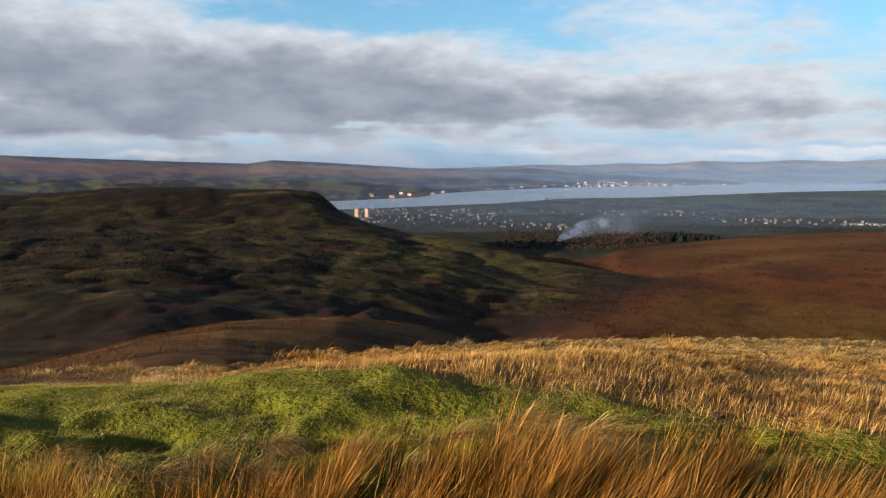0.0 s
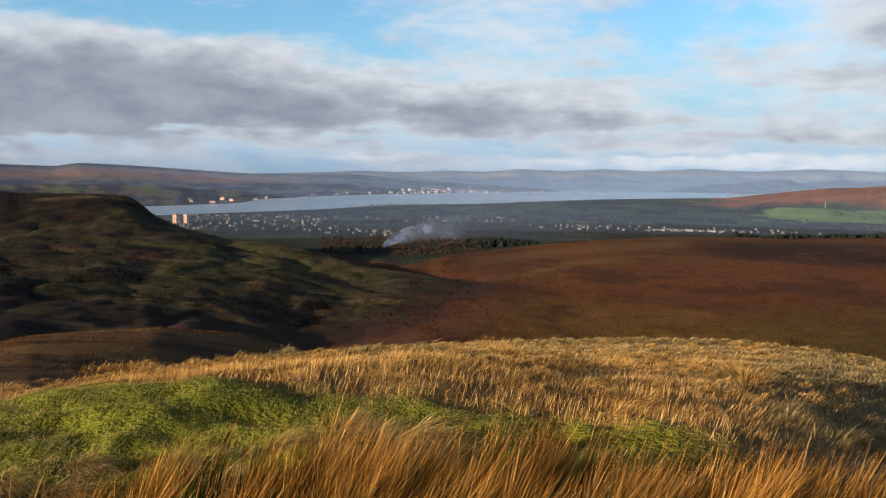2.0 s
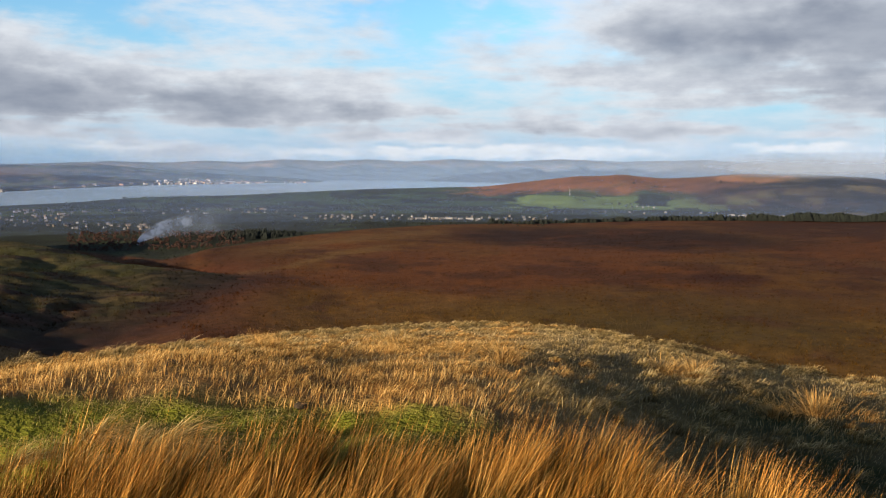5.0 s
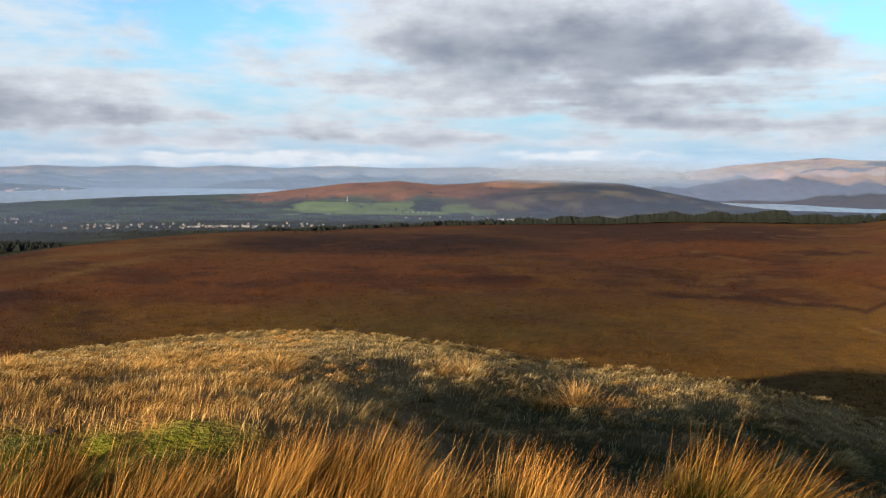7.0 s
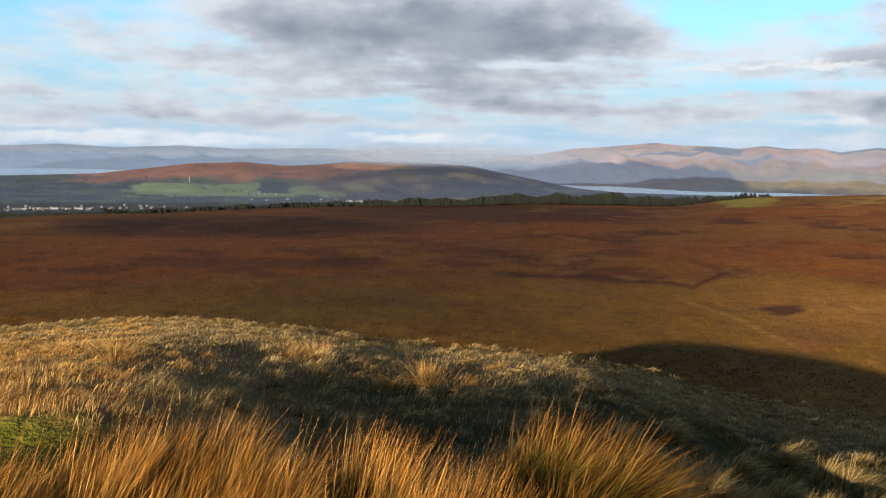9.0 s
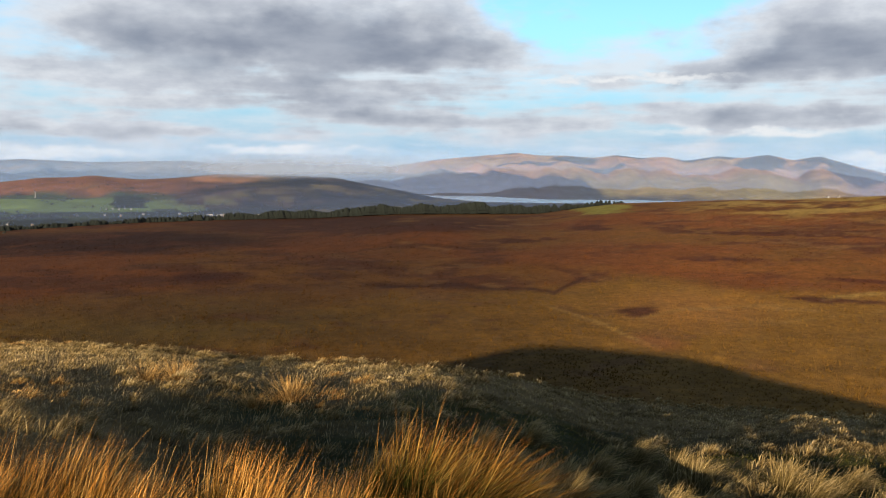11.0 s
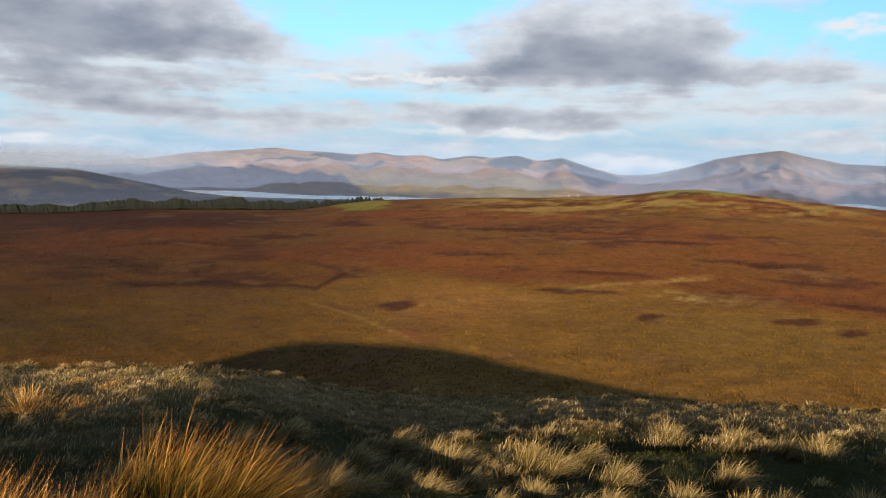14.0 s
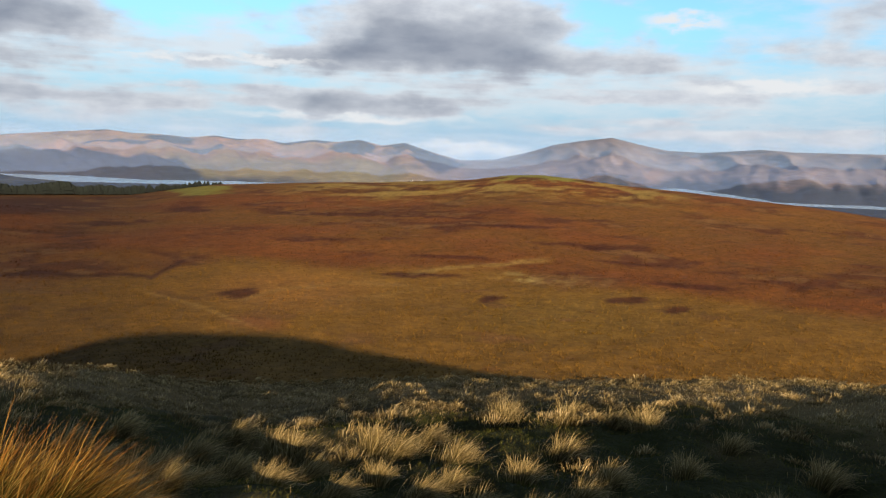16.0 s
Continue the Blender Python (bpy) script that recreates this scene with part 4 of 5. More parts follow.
def ground_at(x, y):
    """Height of the ground at single places close by."""
    b = np.degrees(np.arctan2(x, y))
    r = np.hypot(x, y)
    R, Z = land_knots(b)
    return glide(R, Z, r[:, None])[:, 0] + near_bumps(x, y, r)


def moor_read(grid, x, y):
    """Read a grid of the ground sheet at places on the moor."""
    b, r = np.degrees(np.arctan2(x, y)), np.hypot(x, y)
    i = np.clip(np.searchsorted(GRID_B, b) - 1, 0, len(GRID_B) - 2)
    j = np.clip(np.searchsorted(GRID_R, r) - 1, 0, len(GRID_R) - 2)
    u, v = (b - GRID_B[i]) / (GRID_B[i + 1] - GRID_B[i]), (r - GRID_R[j]) / (GRID_R[j + 1] - GRID_R[j])
    if grid.ndim == 3:
        u, v = u[:, None], v[:, None]
    return (grid[i, j] * (1 - u) + grid[i + 1, j] * u) * (1 - v) + (grid[i, j + 1] * (1 - u) + grid[i + 1, j + 1] * u) * v


def moor_height(x, y):
    """Height of the built ground sheet at places on the moor."""
    return moor_read(GRID_Z, x, y)


def blade_mesh(name, roots, heading, length, lean, droop, width, material, rng, steps=(0, 0.4, 0.75, 1.0), tuft=None):
    """Many tapering blades as one mesh. heading: the way each one leans; lean: how far its tip goes over; droop: how far it hangs."""
    n, k = len(roots), len(steps)
    side = heading + np.pi / 2 + rng.normal(0, 0.6, n)
    sx, sy = np.sin(side), np.cos(side)
    hx, hy = np.sin(heading), np.cos(heading)
    count = 2 * k - 1
    verts = np.zeros((n, count, 3), np.float32)
    along = np.zeros((n, count), np.float32)
    for i, f in enumerate(steps):
        out, up = lean * length * f ** 1.35, length * (np.sqrt(np.clip(1 - lean ** 2 * 0.6, 0.1, 1)) * f - droop * f ** 2.4)
        p = np.stack([roots[:, 0] + hx * out, roots[:, 1] + hy * out, roots[:, 2] + up], 1)
        if i < k - 1:
            w = np.stack([sx, sy, 0 * sx], 1) * (width * (1 - 0.5 * f) / 2)[:, None]
            verts[:, 2 * i], verts[:, 2 * i + 1] = p - w, p + w
            along[:, 2 * i:2 * i + 2] = f
        else:
            verts[:, -1], along[:, -1] = p, 1
    base = (np.arange(n) * count)[:, None]
    faces = []
    for i in range(k - 2):
        faces += (base + np.array([[2 * i, 2 * i + 1, 2 * i + 3, 2 * i + 2]])).tolist()
    faces += (base + np.array([[count - 3, count - 2, count - 1]])).tolist()
    me = bpy.data.meshes.new(name)
    me.from_pydata(verts.reshape(-1, 3), [], faces)
    me.attributes.new("along", "FLOAT", "POINT").data.foreach_set("value", along.ravel())
    if tuft is not None:
        me.attributes.new("tuft", "FLOAT", "POINT").data.foreach_set("value", np.repeat(tuft, count).astype(np.float32))
    me.materials.append(material)
    return me


def scatter(rng, n, lo, hi, r_lo, r_hi):
    """Places spread evenly over a sector."""
    b = np.radians(rng.uniform(lo, hi, n))
    r = np.sqrt(rng.uniform(r_lo ** 2, r_hi ** 2, n))
    return r * np.sin(b), r * np.cos(b), np.degrees(b), r


def clumps(rng, x, y, per, spread):
    """Blade roots gathered round the middles x, y, and the way out from each middle."""
    k = np.repeat(np.arange(len(x)), per)
    a, d = rng.uniform(0, 2 * np.pi, len(k)), np.abs(rng.normal(0, 0.55, len(k))) * spread[k]
    return x[k] + d * np.sin(a), y[k] + d * np.cos(a), k, a


def toward_wind(a, share, rng, spread=0.35):
    """Headings that mix a blade's own way with the wind's."""
    w = np.radians(WIND) + rng.normal(0, spread, len(a))
    return np.arctan2((1 - share) * np.sin(a) + share * np.sin(w), (1 - share) * np.cos(a) + share * np.cos(w))


def on_ground(x, y, sink=0.02):
    return np.stack([x, y, ground_at(x, y) - sink], 1)


def rush_edge(b):
    """Outer range of the band of tall rushes."""
    return curve(b, (-40, 4.5), (-24, 4.4), (-18, 4.1), (-5, 4.2), (2, 4.3), (5, 4.3), (10, 4.3), (13, 4.6), (20, 4.6), (40, 4.5), (47, 4.2), (52, 3.8), (58, 3.4), (66, 3.0), (75, 2.8), (120, 2.6))


def rush_heads(rng, n):
    return rng.uniform(0.18, 0.52, n), rng.uniform(0.16, 0.62, n), rng.uniform(0.0, 0.08, n), rng.uniform(0.0030, 0.0050, n)


def build_grass():
    rng = np.random.default_rng(4)
    # tall orange rushes at the viewer's feet, in clumps with dark gaps between
    x, y, b, r = scatter(rng, 2700, -34, 76, 2.5, 5.0)
    keep = (r < rush_edge(b)) & (fractal(x / 0.33, y / 0.33, 2, 15) > 0.43)
    x, y = x[keep], y[keep]
    cx, cy, k, a = clumps(rng, x, y, 84, rng.uniform(0.06, 0.15, len(x)))
    length, lean, droop, width = rush_heads(rng, len(cx))
    length = length * (rng.uniform(0.60, 1.22, len(x)) * curve(np.degrees(np.arctan2(x, y)), (-30, 1.0), (-20, 0.85), (0, 0.95), (12, 1.0)))[k]
    lean = np.clip(lean + rng.uniform(-0.15, 0.15, len(x))[k], 0.1, 0.95)
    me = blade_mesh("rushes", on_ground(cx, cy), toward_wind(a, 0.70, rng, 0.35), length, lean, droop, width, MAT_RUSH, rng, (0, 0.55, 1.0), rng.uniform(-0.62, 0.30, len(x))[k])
    tagged(new("rushes", me), "tall wind-bent orange and gold rushes on the hilltop", "rushes", kind="stuff")
    # short green turf with mossy humps
    x, y, b, r = scatter(rng, 230000, -36, 44, 3.4, 9.5)
    keep = (fractal(x / 1.3, y / 1.3, 3, 71) + rng.uniform(-0.12, 0.12, len(x)) > 0.30) & (r < turf_edge(b) + rng.normal(0, 0.15, len(x)))
    x, y = x[keep], y[keep]
    n = len(x)
    me = blade_mesh("turf", on_ground(x, y, 0.01), toward_wind(rng.uniform(0, 6.28, n), 0.35, rng), rng.uniform(0.015, 0.042, n), rng.uniform(0.3, 0.9, n), rng.uniform(0.0, 0.2, n), rng.uniform(0.0025, 0.0045, n), MAT_GREEN, rng, (0, 1.0))
    tagged(new("turf", me), "short bright green turf on the hilltop", "turf", kind="stuff")
    # dry straws standing in the turf
    x, y, b, r = scatter(rng, 42000, -36, 44, 3.6, 9.0)
    keep = (fractal(x / 0.8, y / 0.8, 3, 75) + rng.uniform(-0.1, 0.1, len(x)) > 0.54 - 0.12 * np.clip((6 - r) / 2, 0, 1) * np.clip((10 - b) / 10, 0, 1) + 0.04 * (b > 5)) & (r < turf_edge(b) + 0.3)
    x, y = x[keep], y[keep]
    n = len(x)
    me = blade_mesh("turf_straws", on_ground(x, y, 0.01), toward_wind(rng.uniform(0, 6.28, n), 0.5, rng), rng.uniform(0.04, 0.10, n), rng.uniform(0.4, 0.95, n), rng.uniform(0.1, 0.5, n), rng.uniform(0.002, 0.0045, n), MAT_TAN, rng, (0, 1.0))
    tagged(new("turf_straws", me), "dry straw-coloured grass standing in the green turf", "grass", kind="stuff")
    # low turf on the shaded side, its colour darkened for the shade there
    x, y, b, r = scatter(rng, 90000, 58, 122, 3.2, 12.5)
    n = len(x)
    me = blade_mesh("shaded_turf", on_ground(x, y, 0.01), toward_wind(rng.uniform(0, 6.28, n), 0.35, rng), rng.uniform(0.03, 0.09, n), rng.uniform(0.4, 0.95, n), rng.uniform(0.1, 0.4, n), rng.uniform(0.003, 0.006, n), MAT_SHADE_TURF, rng, (0, 1.0))
    tagged(new("shaded_turf", me), "low green turf on the shaded side of the hilltop, coloured darker for the shade", "turf", kind="stuff")
    # short dry sward between the tussocks
    x, y, b, r = scatter(rng, 330000, -20, 120, 5.2, 23.0)
    keep = ((b > 44) | (r > turf_edge(b) - 0.1)) & ((b < 62) | (rng.uniform(0, 1, len(b)) < np.clip((r - 10) / 6, 0.04, 1))) & (rng.uniform(0, 1, len(b)) < np.clip(9 / r, 0.35, 1) * np.where((b > 38) & (r < 13), 0.6, 1.0))
    x, y, r = x[keep], y[keep], r[keep]
    n = len(x)
    warm = (np.degrees(np.arctan2(x, y)) < 31 + rng.normal(0, 2, n)) & (r < 13.5 + rng.normal(0, 1.0, n)) & (fractal(x / 2.2, y / 1.1, 3, 46) > 0.46)
    for pick, mat, tall, label in ((~warm, MAT_TAN, 0.09, "short pale dry grass between the tussocks"), (warm, MAT_ORANGE, 0.15, "golden-orange deer grass beyond the turf")):
        px, py, pr = x[pick], y[pick], r[pick]
        n = len(px)
        me = blade_mesh("dry_sward", on_ground(px, py, 0.01), toward_wind(rng.uniform(0, 6.28, n), 0.5, rng), rng.uniform(0.45, 1.0, n) * tall, rng.uniform(0.2, 0.7, n), rng.uniform(0.0, 0.2, n), rng.uniform(0.003, 0.006, n) * (0.4 + pr / 8), mat, rng, (0, 1.0))
        tagged(new("dry_sward", me), label, "grass", kind="stuff")
    # trodden short grass round the viewer's feet
    x, y, b, r = scatter(rng, 75000, -180, 180, 0.3, 8.5)
    keep = (b < -34) | (b > 118) | (r < 3.3)
    x, y = x[keep], y[keep]
    n = len(x)
    me = blade_mesh("trodden_grass", on_ground(x, y, 0.01), toward_wind(rng.uniform(0, 6.28, n), 0.4, rng), rng.uniform(0.03, 0.10, n), rng.uniform(0.3, 0.9, n), rng.uniform(0.0, 0.2, n), rng.uniform(0.003, 0.007, n), MAT_TAN, rng, (0, 1.0))
    tagged(new("trodden_grass", me), "short trodden dry grass on the hilltop", "grass", kind="stuff")
    # dry tussocks all over the brow
    x, y, b, r = scatter(rng, 8200, -26, 122, 5.0, 40.0)
    rc, _ = near_brow(b)
    keep = (r < rc * 1.15) & ((b > 44) | (r > turf_edge(b) - 0.2)) & ((b > 60) | (r > rush_edge(b)))
    keep &= ~((b > 66) & (r < 13.0)) | (rng.uniform(0, 1, len(b)) < np.where(r < 10, 0.10, 0.9))
    x, y, b, r = x[keep], y[keep], b[keep], r[keep]
    warm = fractal(x / 5.5, y / 3.0, 3, 44) + np.where((b < 33) & (r < 19), 0.10 + 0.05 * ((r > 7) & (r < 15)), np.where(b < 56, -0.10, -0.5))
    near = r < 12.5
    kinds = (("dry_grass", MAT_TAN, (warm <= 0.56) & near, 108, 0.95, "fine pale dry grass on the near slope"),
             ("dry_grass", MAT_TAN, (warm <= 0.56) & ~near, 52, 1.0, "pale dry grass tussocks over the brow of the hill"),
             ("orange_grass", MAT_ORANGE, warm > 0.56, 80, 0.75, "orange-brown deer grass in patches on the hilltop"))
    for name, mat, pick, per, scale, label in kinds:
        px, py, pr = x[pick], y[pick], r[pick]
        wide = rng.uniform(0.16, 0.34, len(px))
        cx, cy, k, a = clumps(rng, px, py, per, wide)
        n = len(cx)
        # domed tussocks: longest and highest in the middle
        out = np.clip(np.hypot(cx - px[k], cy - py[k]) / (wide[k] * 1.2), 0, 1)
        size = (rng.uniform(0.6, 1.2, len(px)) * scale * np.where(b[pick] > 64, 0.85, 1.0))[k] * (1.12 - 0.55 * out)
        roots = on_ground(cx, cy)
        roots[:, 2] += 0.5 * wide[k] * (1 - out ** 2)
        # tint falls outward: the shade between tussocks is put into the blades
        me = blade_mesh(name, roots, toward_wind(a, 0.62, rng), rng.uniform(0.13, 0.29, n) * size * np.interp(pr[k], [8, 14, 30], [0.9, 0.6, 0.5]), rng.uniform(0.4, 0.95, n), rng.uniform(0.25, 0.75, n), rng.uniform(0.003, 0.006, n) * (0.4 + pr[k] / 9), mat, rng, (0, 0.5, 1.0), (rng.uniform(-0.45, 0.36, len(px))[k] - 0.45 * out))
        tagged(new(name, me), label, "grass", kind="stuff")


def build_moor_rushes():
    """Rush and heather tufts that give the moor its grain; each takes the colour of the cover in which it grows."""
    rng = np.random.default_rng(31)
    n = 115000
    b = np.radians(rng.uniform(-27, 118, n))
    r = np.exp(rng.uniform(np.log(178), np.log(720), n))
    b[:20000], r[:20000] = np.radians(rng.uniform(-29, 14, 20000)), np.exp(rng.uniform(np.log(34), np.log(170), 20000))
    x, y = r * np.sin(b), r * np.cos(b)
    keep = fractal(x / 14, y / 14, 3, 13) + rng.uniform(-0.3, 0.3, n) > 0.40
    keep &= (np.degrees(b) > 10) | (r > 260) | (r < 172)
    x, y, r = x[keep], y[keep], r[keep]
    k = np.repeat(np.arange(len(x)), 3)
    px, py = x[k] + rng.normal(0, 0.22, len(k)), y[k] + rng.normal(0, 0.22, len(k))
    n = len(k)
    tall = (rng.uniform(0.45, 1.05, len(x)) * np.interp(r, [40, 170, 180, 390], [0.25, 0.5, 0.8, 1.3]))[k] * rng.uniform(0.6, 1.0, n)
    me = blade_mesh("moor_rushes", np.stack([px, py, moor_height(px, py) - 0.1], 1), rng.uniform(0, 6.28, n), tall, rng.uniform(0.1, 0.5, n), np.zeros(n), rng.uniform(0.16, 0.30, n) * np.interp(r[k], [40, 170, 180], [0.3, 0.7, 1.0]), MAT_MOOR, rng, (0, 1.0))
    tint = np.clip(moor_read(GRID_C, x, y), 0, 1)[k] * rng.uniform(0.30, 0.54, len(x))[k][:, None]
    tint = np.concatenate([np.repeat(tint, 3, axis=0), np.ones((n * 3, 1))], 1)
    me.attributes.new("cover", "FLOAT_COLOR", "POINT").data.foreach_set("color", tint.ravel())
    tagged(new("moor_rushes", me), "rust, ochre and heather-brown rush tufts across the moor", "rushes", kind="stuff")


def tussock_model(seed, wide, tall, blades, material, share, name, bend=0.0):
    """One tussock with blades arching out from its crown."""
    rng = np.random.default_rng(seed)
    z = np.zeros(1)
    cx, cy, k, a = clumps(rng, z, z, blades, np.array([wide]))
    n = len(cx)
    roots = np.stack([cx, cy, -0.03 - 0.25 * np.hypot(cx, cy) + 0.05], 1)
    return blade_mesh(name, roots, toward_wind(a, share, rng), rng.uniform(0.5, 1.0, n) * tall, rng.uniform(0.3, 1.0, n) + bend, rng.uniform(0.1, 0.55, n) + bend * 0.8, rng.uniform(0.0025, 0.0055, n), material, rng)


def plant(name, me, b, r, turn, size, label, category, group):
    x, y = r * math.sin(radians(b)), r * math.cos(radians(b))
    z = float(ground_at(np.array([x]), np.array([y]))[0])
    ob = new(name, me)
    ob.matrix_world = pose(x, y, z - 0.01, 0, 0, turn) @ Matrix.Diagonal((size, size, size, 1))
    return tagged(ob, label, category, group)


def build_tussocks():
    rng = random.Random(8)
    pale = [tussock_model(40 + i, 0.14 + 0.03 * i, 0.42, 600, MAT_TUSSOCK, 0.78, "grass_tussock", 0.18) for i in range(3)]
    sunny = ((9.4, 5.1, 1.15), (8.6, 5.0, 0.95), (5.2, 5.75, 1.0), (3.6, 4.7, 0.9), (-16, 4.9, 0.8), (-22, 4.7, 0.85), (-11.5, 5.2, 0.7), (0.8, 5.0, 0.7), (-24.5, 5.2, 0.7), (-3, 4.5, 0.8), (-9.5, 4.1, 0.85), (-13, 4.6, 0.7), (-19, 4.5, 0.75), (-6, 4.9, 0.6), (33, 5.2, 0.75),
             (39, 5, 0.9), (45, 5.2, 0.9), (49, 5.4, 0.8), (54, 5.3, 0.8), (7.2, 5.4, 0.8))
    shaded = ((65.5, 6.4, 0.8), (67.4, 7.2, 0.9), (65.2, 7.8, 0.9), (69, 7.9, 0.9), (71, 8.6, 1.0), (63.5, 8.5, 0.9), (66.5, 9.2, 1.0), (73.5, 9.4, 1.0), (78.6, 7.9, 0.9), (61.5, 7.4, 0.8), (66.9, 5.8, 0.85), (69.7, 6.1, 0.85), (71.6, 6.6, 0.7), (73.6, 7.8, 1), (76.3, 9.1, 1), (77.4, 8.9, 1.15), (80, 8.7, 0.95), (82.6, 8.8, 1.2), (84.2, 8.6, 1.15),
             (86.2, 9, 0.9), (88.2, 8.2, 1.1), (91.3, 10.7, 1.1), (95.5, 10.5, 1.3), (98.4, 10.6, 1.05), (100.6, 10.3, 1.15), (105.9, 9.8, 0.95), (95.3, 8.6, 1.1), (92.8, 7.6, 1),
             (98.5, 7.6, 0.95), (103.3, 8.5, 1), (111.3, 8.7, 1.1), (90, 6.8, 0.95), (86, 6.9, 0.9), (94, 6.4, 0.9), (100, 6.2, 0.85), (80.5, 6.7, 0.8), (76, 6.4, 0.8),
             (106.5, 6.5, 0.85), (67.8, 5.2, 0.75), (83.2, 7.4, 0.85), (97, 6.9, 0.8), (88, 7.3, 0.8), (109, 7.2, 0.8))
    for b, r, size in sunny + shaded:
        plant("grass_tussock", rng.choice(pale), b, r, rng.uniform(-25, 25), size, "pale straw-coloured grass tussock arching over in the wind", "tussock", "grass tussocks")
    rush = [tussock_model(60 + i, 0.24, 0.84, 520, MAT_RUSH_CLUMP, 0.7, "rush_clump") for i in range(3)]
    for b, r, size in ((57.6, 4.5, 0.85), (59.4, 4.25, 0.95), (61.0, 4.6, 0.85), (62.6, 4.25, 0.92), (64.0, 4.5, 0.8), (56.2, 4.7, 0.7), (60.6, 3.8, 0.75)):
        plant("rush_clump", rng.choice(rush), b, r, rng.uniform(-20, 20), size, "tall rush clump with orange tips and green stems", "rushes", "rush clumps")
    dark = [tussock_model(80 + i, 0.32, 0.45, 420, MAT_ORANGE, 0.3, "grass_mound") for i in range(2)]
    for b, r, size in ((14.9, 18.6, 1.2), (43.5, 12.6, 1.1), (41.5, 12.4, 0.9), (50.6, 11.0, 1.1), (48.3, 10.6, 0.8), (24.0, 14.0, 1.2), (28.0, 12.0, 1.0), (31.0, 10.5, 1.0), (16.0, 14.0, 1.0)):
        plant("grass_mound", rng.choice(dark), b, r, rng.uniform(0, 360), size, "rounded orange grass mound standing proud of the pale grass", "tussock", "grass mounds")


build_grass()
build_moor_rushes()
build_tussocks()


# ---- far woods, farms and towns ----
def height_at(b, r):
    """Ground heights at single places, near or far."""
    a = np.radians(np.asarray(b, float))
    return moor_height(np.asarray(r) * np.sin(a), np.asarray(r) * np.cos(a))


MAT_CONIFER = make_material("conifer", (0.006, 0.010, 0.009), 0.95, 0.5, 0.6)
MAT_RUSSET = make_material("winter_wood", (0.026, 0.012, 0.009), 0.95, 0.5, 0.4)
MAT_WOOD = make_material("broadleaf", (0.013, 0.016, 0.012), 0.95, 0.5, 0.4)


def conifer_shape():
    """Three skirts of drooping branches on a trunk, one metre tall."""
    verts, faces = [], []
    for z, top, w in ((0.12, 0.55, 0.24), (0.35, 0.80, 0.18), (0.60, 1.0, 0.11)):
        at = len(verts)
        verts += [(w * (1 + 0.25 * math.sin(5 * i)) * math.cos(i * math.pi / 3.5), w * (1 + 0.25 * math.cos(3 * i)) * math.sin(i * math.pi / 3.5), z + 0.05 * math.sin(2.3 * i)) for i in range(7)] + [(0, 0, top)]
        faces += [(at + i, at + (i + 1) % 7, at + 7) for i in range(7)]
    at = len(verts)
    verts += [(0.03 * math.cos(i * 2.1), 0.03 * math.sin(i * 2.1), z) for z in (0, 0.3) for i in range(3)]
    faces += [(at + i, at + (i + 1) % 3, at + 3 + (i + 1) % 3) for i in range(3)] + [(at + i, at + 3 + (i + 1) % 3, at + 3 + i) for i in range(3)]
    return np.array(verts), np.array(faces)


def crown_shape(seed):
    """An uneven crown of several clumps with gaps, on a forked trunk, one metre tall."""
    rng = random.Random(seed)
    bm = bmesh.new()
    for i in range(5):
        a, d = rng.uniform(0, 6.28), rng.uniform(0.05, 0.26)
        m = Matrix.Translation((d * math.cos(a), d * math.sin(a), rng.uniform(0.42, 0.85))) @ Matrix.Diagonal((rng.uniform(0.14, 0.24), rng.uniform(0.14, 0.24), rng.uniform(0.10, 0.18), 1))
        made = bmesh.ops.create_icosphere(bm, subdivisions=1, radius=1, matrix=m)
        for v in made["verts"]:
            v.co += Vector((rng.gauss(0, 0.03), rng.gauss(0, 0.03), rng.gauss(0, 0.03)))
    for lean in (-0.12, 0.14):
        bmesh.ops.create_cone(bm, segments=4, radius1=0.035, radius2=0.012, depth=0.6, matrix=Matrix.Translation((lean / 2, 0, 0.3)) @ Matrix.Rotation(lean * 1.6, 4, "Y"))
    bmesh.ops.triangulate(bm, faces=bm.faces)
    bm.verts.index_update()
    v, f = np.array([v.co[:] for v in bm.verts]), np.array([[w.index for w in g.verts] for g in bm.faces])
    bm.free()
    return v, f


def woodland(name, shapes, b, r, tall, material, label, seed, full=1.0):
    """Many far trees as one mesh."""
    rng = np.random.default_rng(seed)
    z = height_at(b, r)
    verts, faces, at = [], [], 0
    for bb, rr, zz, h in zip(np.radians(b), r, z, tall):
        v, f = shapes[rng.integers(len(shapes))]
        a = rng.uniform(0, 6.28)
        c, s = math.cos(a), math.sin(a)
        w = h * rng.uniform(1.1, 1.8) * full
        verts.append(np.stack([rr * math.sin(bb) + w * (c * v[:, 0] - s * v[:, 1]), rr * math.cos(bb) + w * (s * v[:, 0] + c * v[:, 1]), zz - 0.2 + h * v[:, 2]], 1))
        faces.append(f + at)
        at += len(v)
    me = bpy.data.meshes.new(name)
    me.from_pydata(np.concatenate(verts), [], np.concatenate(faces).tolist())
    me.materials.append(material)
    return tagged(new(name, me), label, "woodland", kind="stuff")


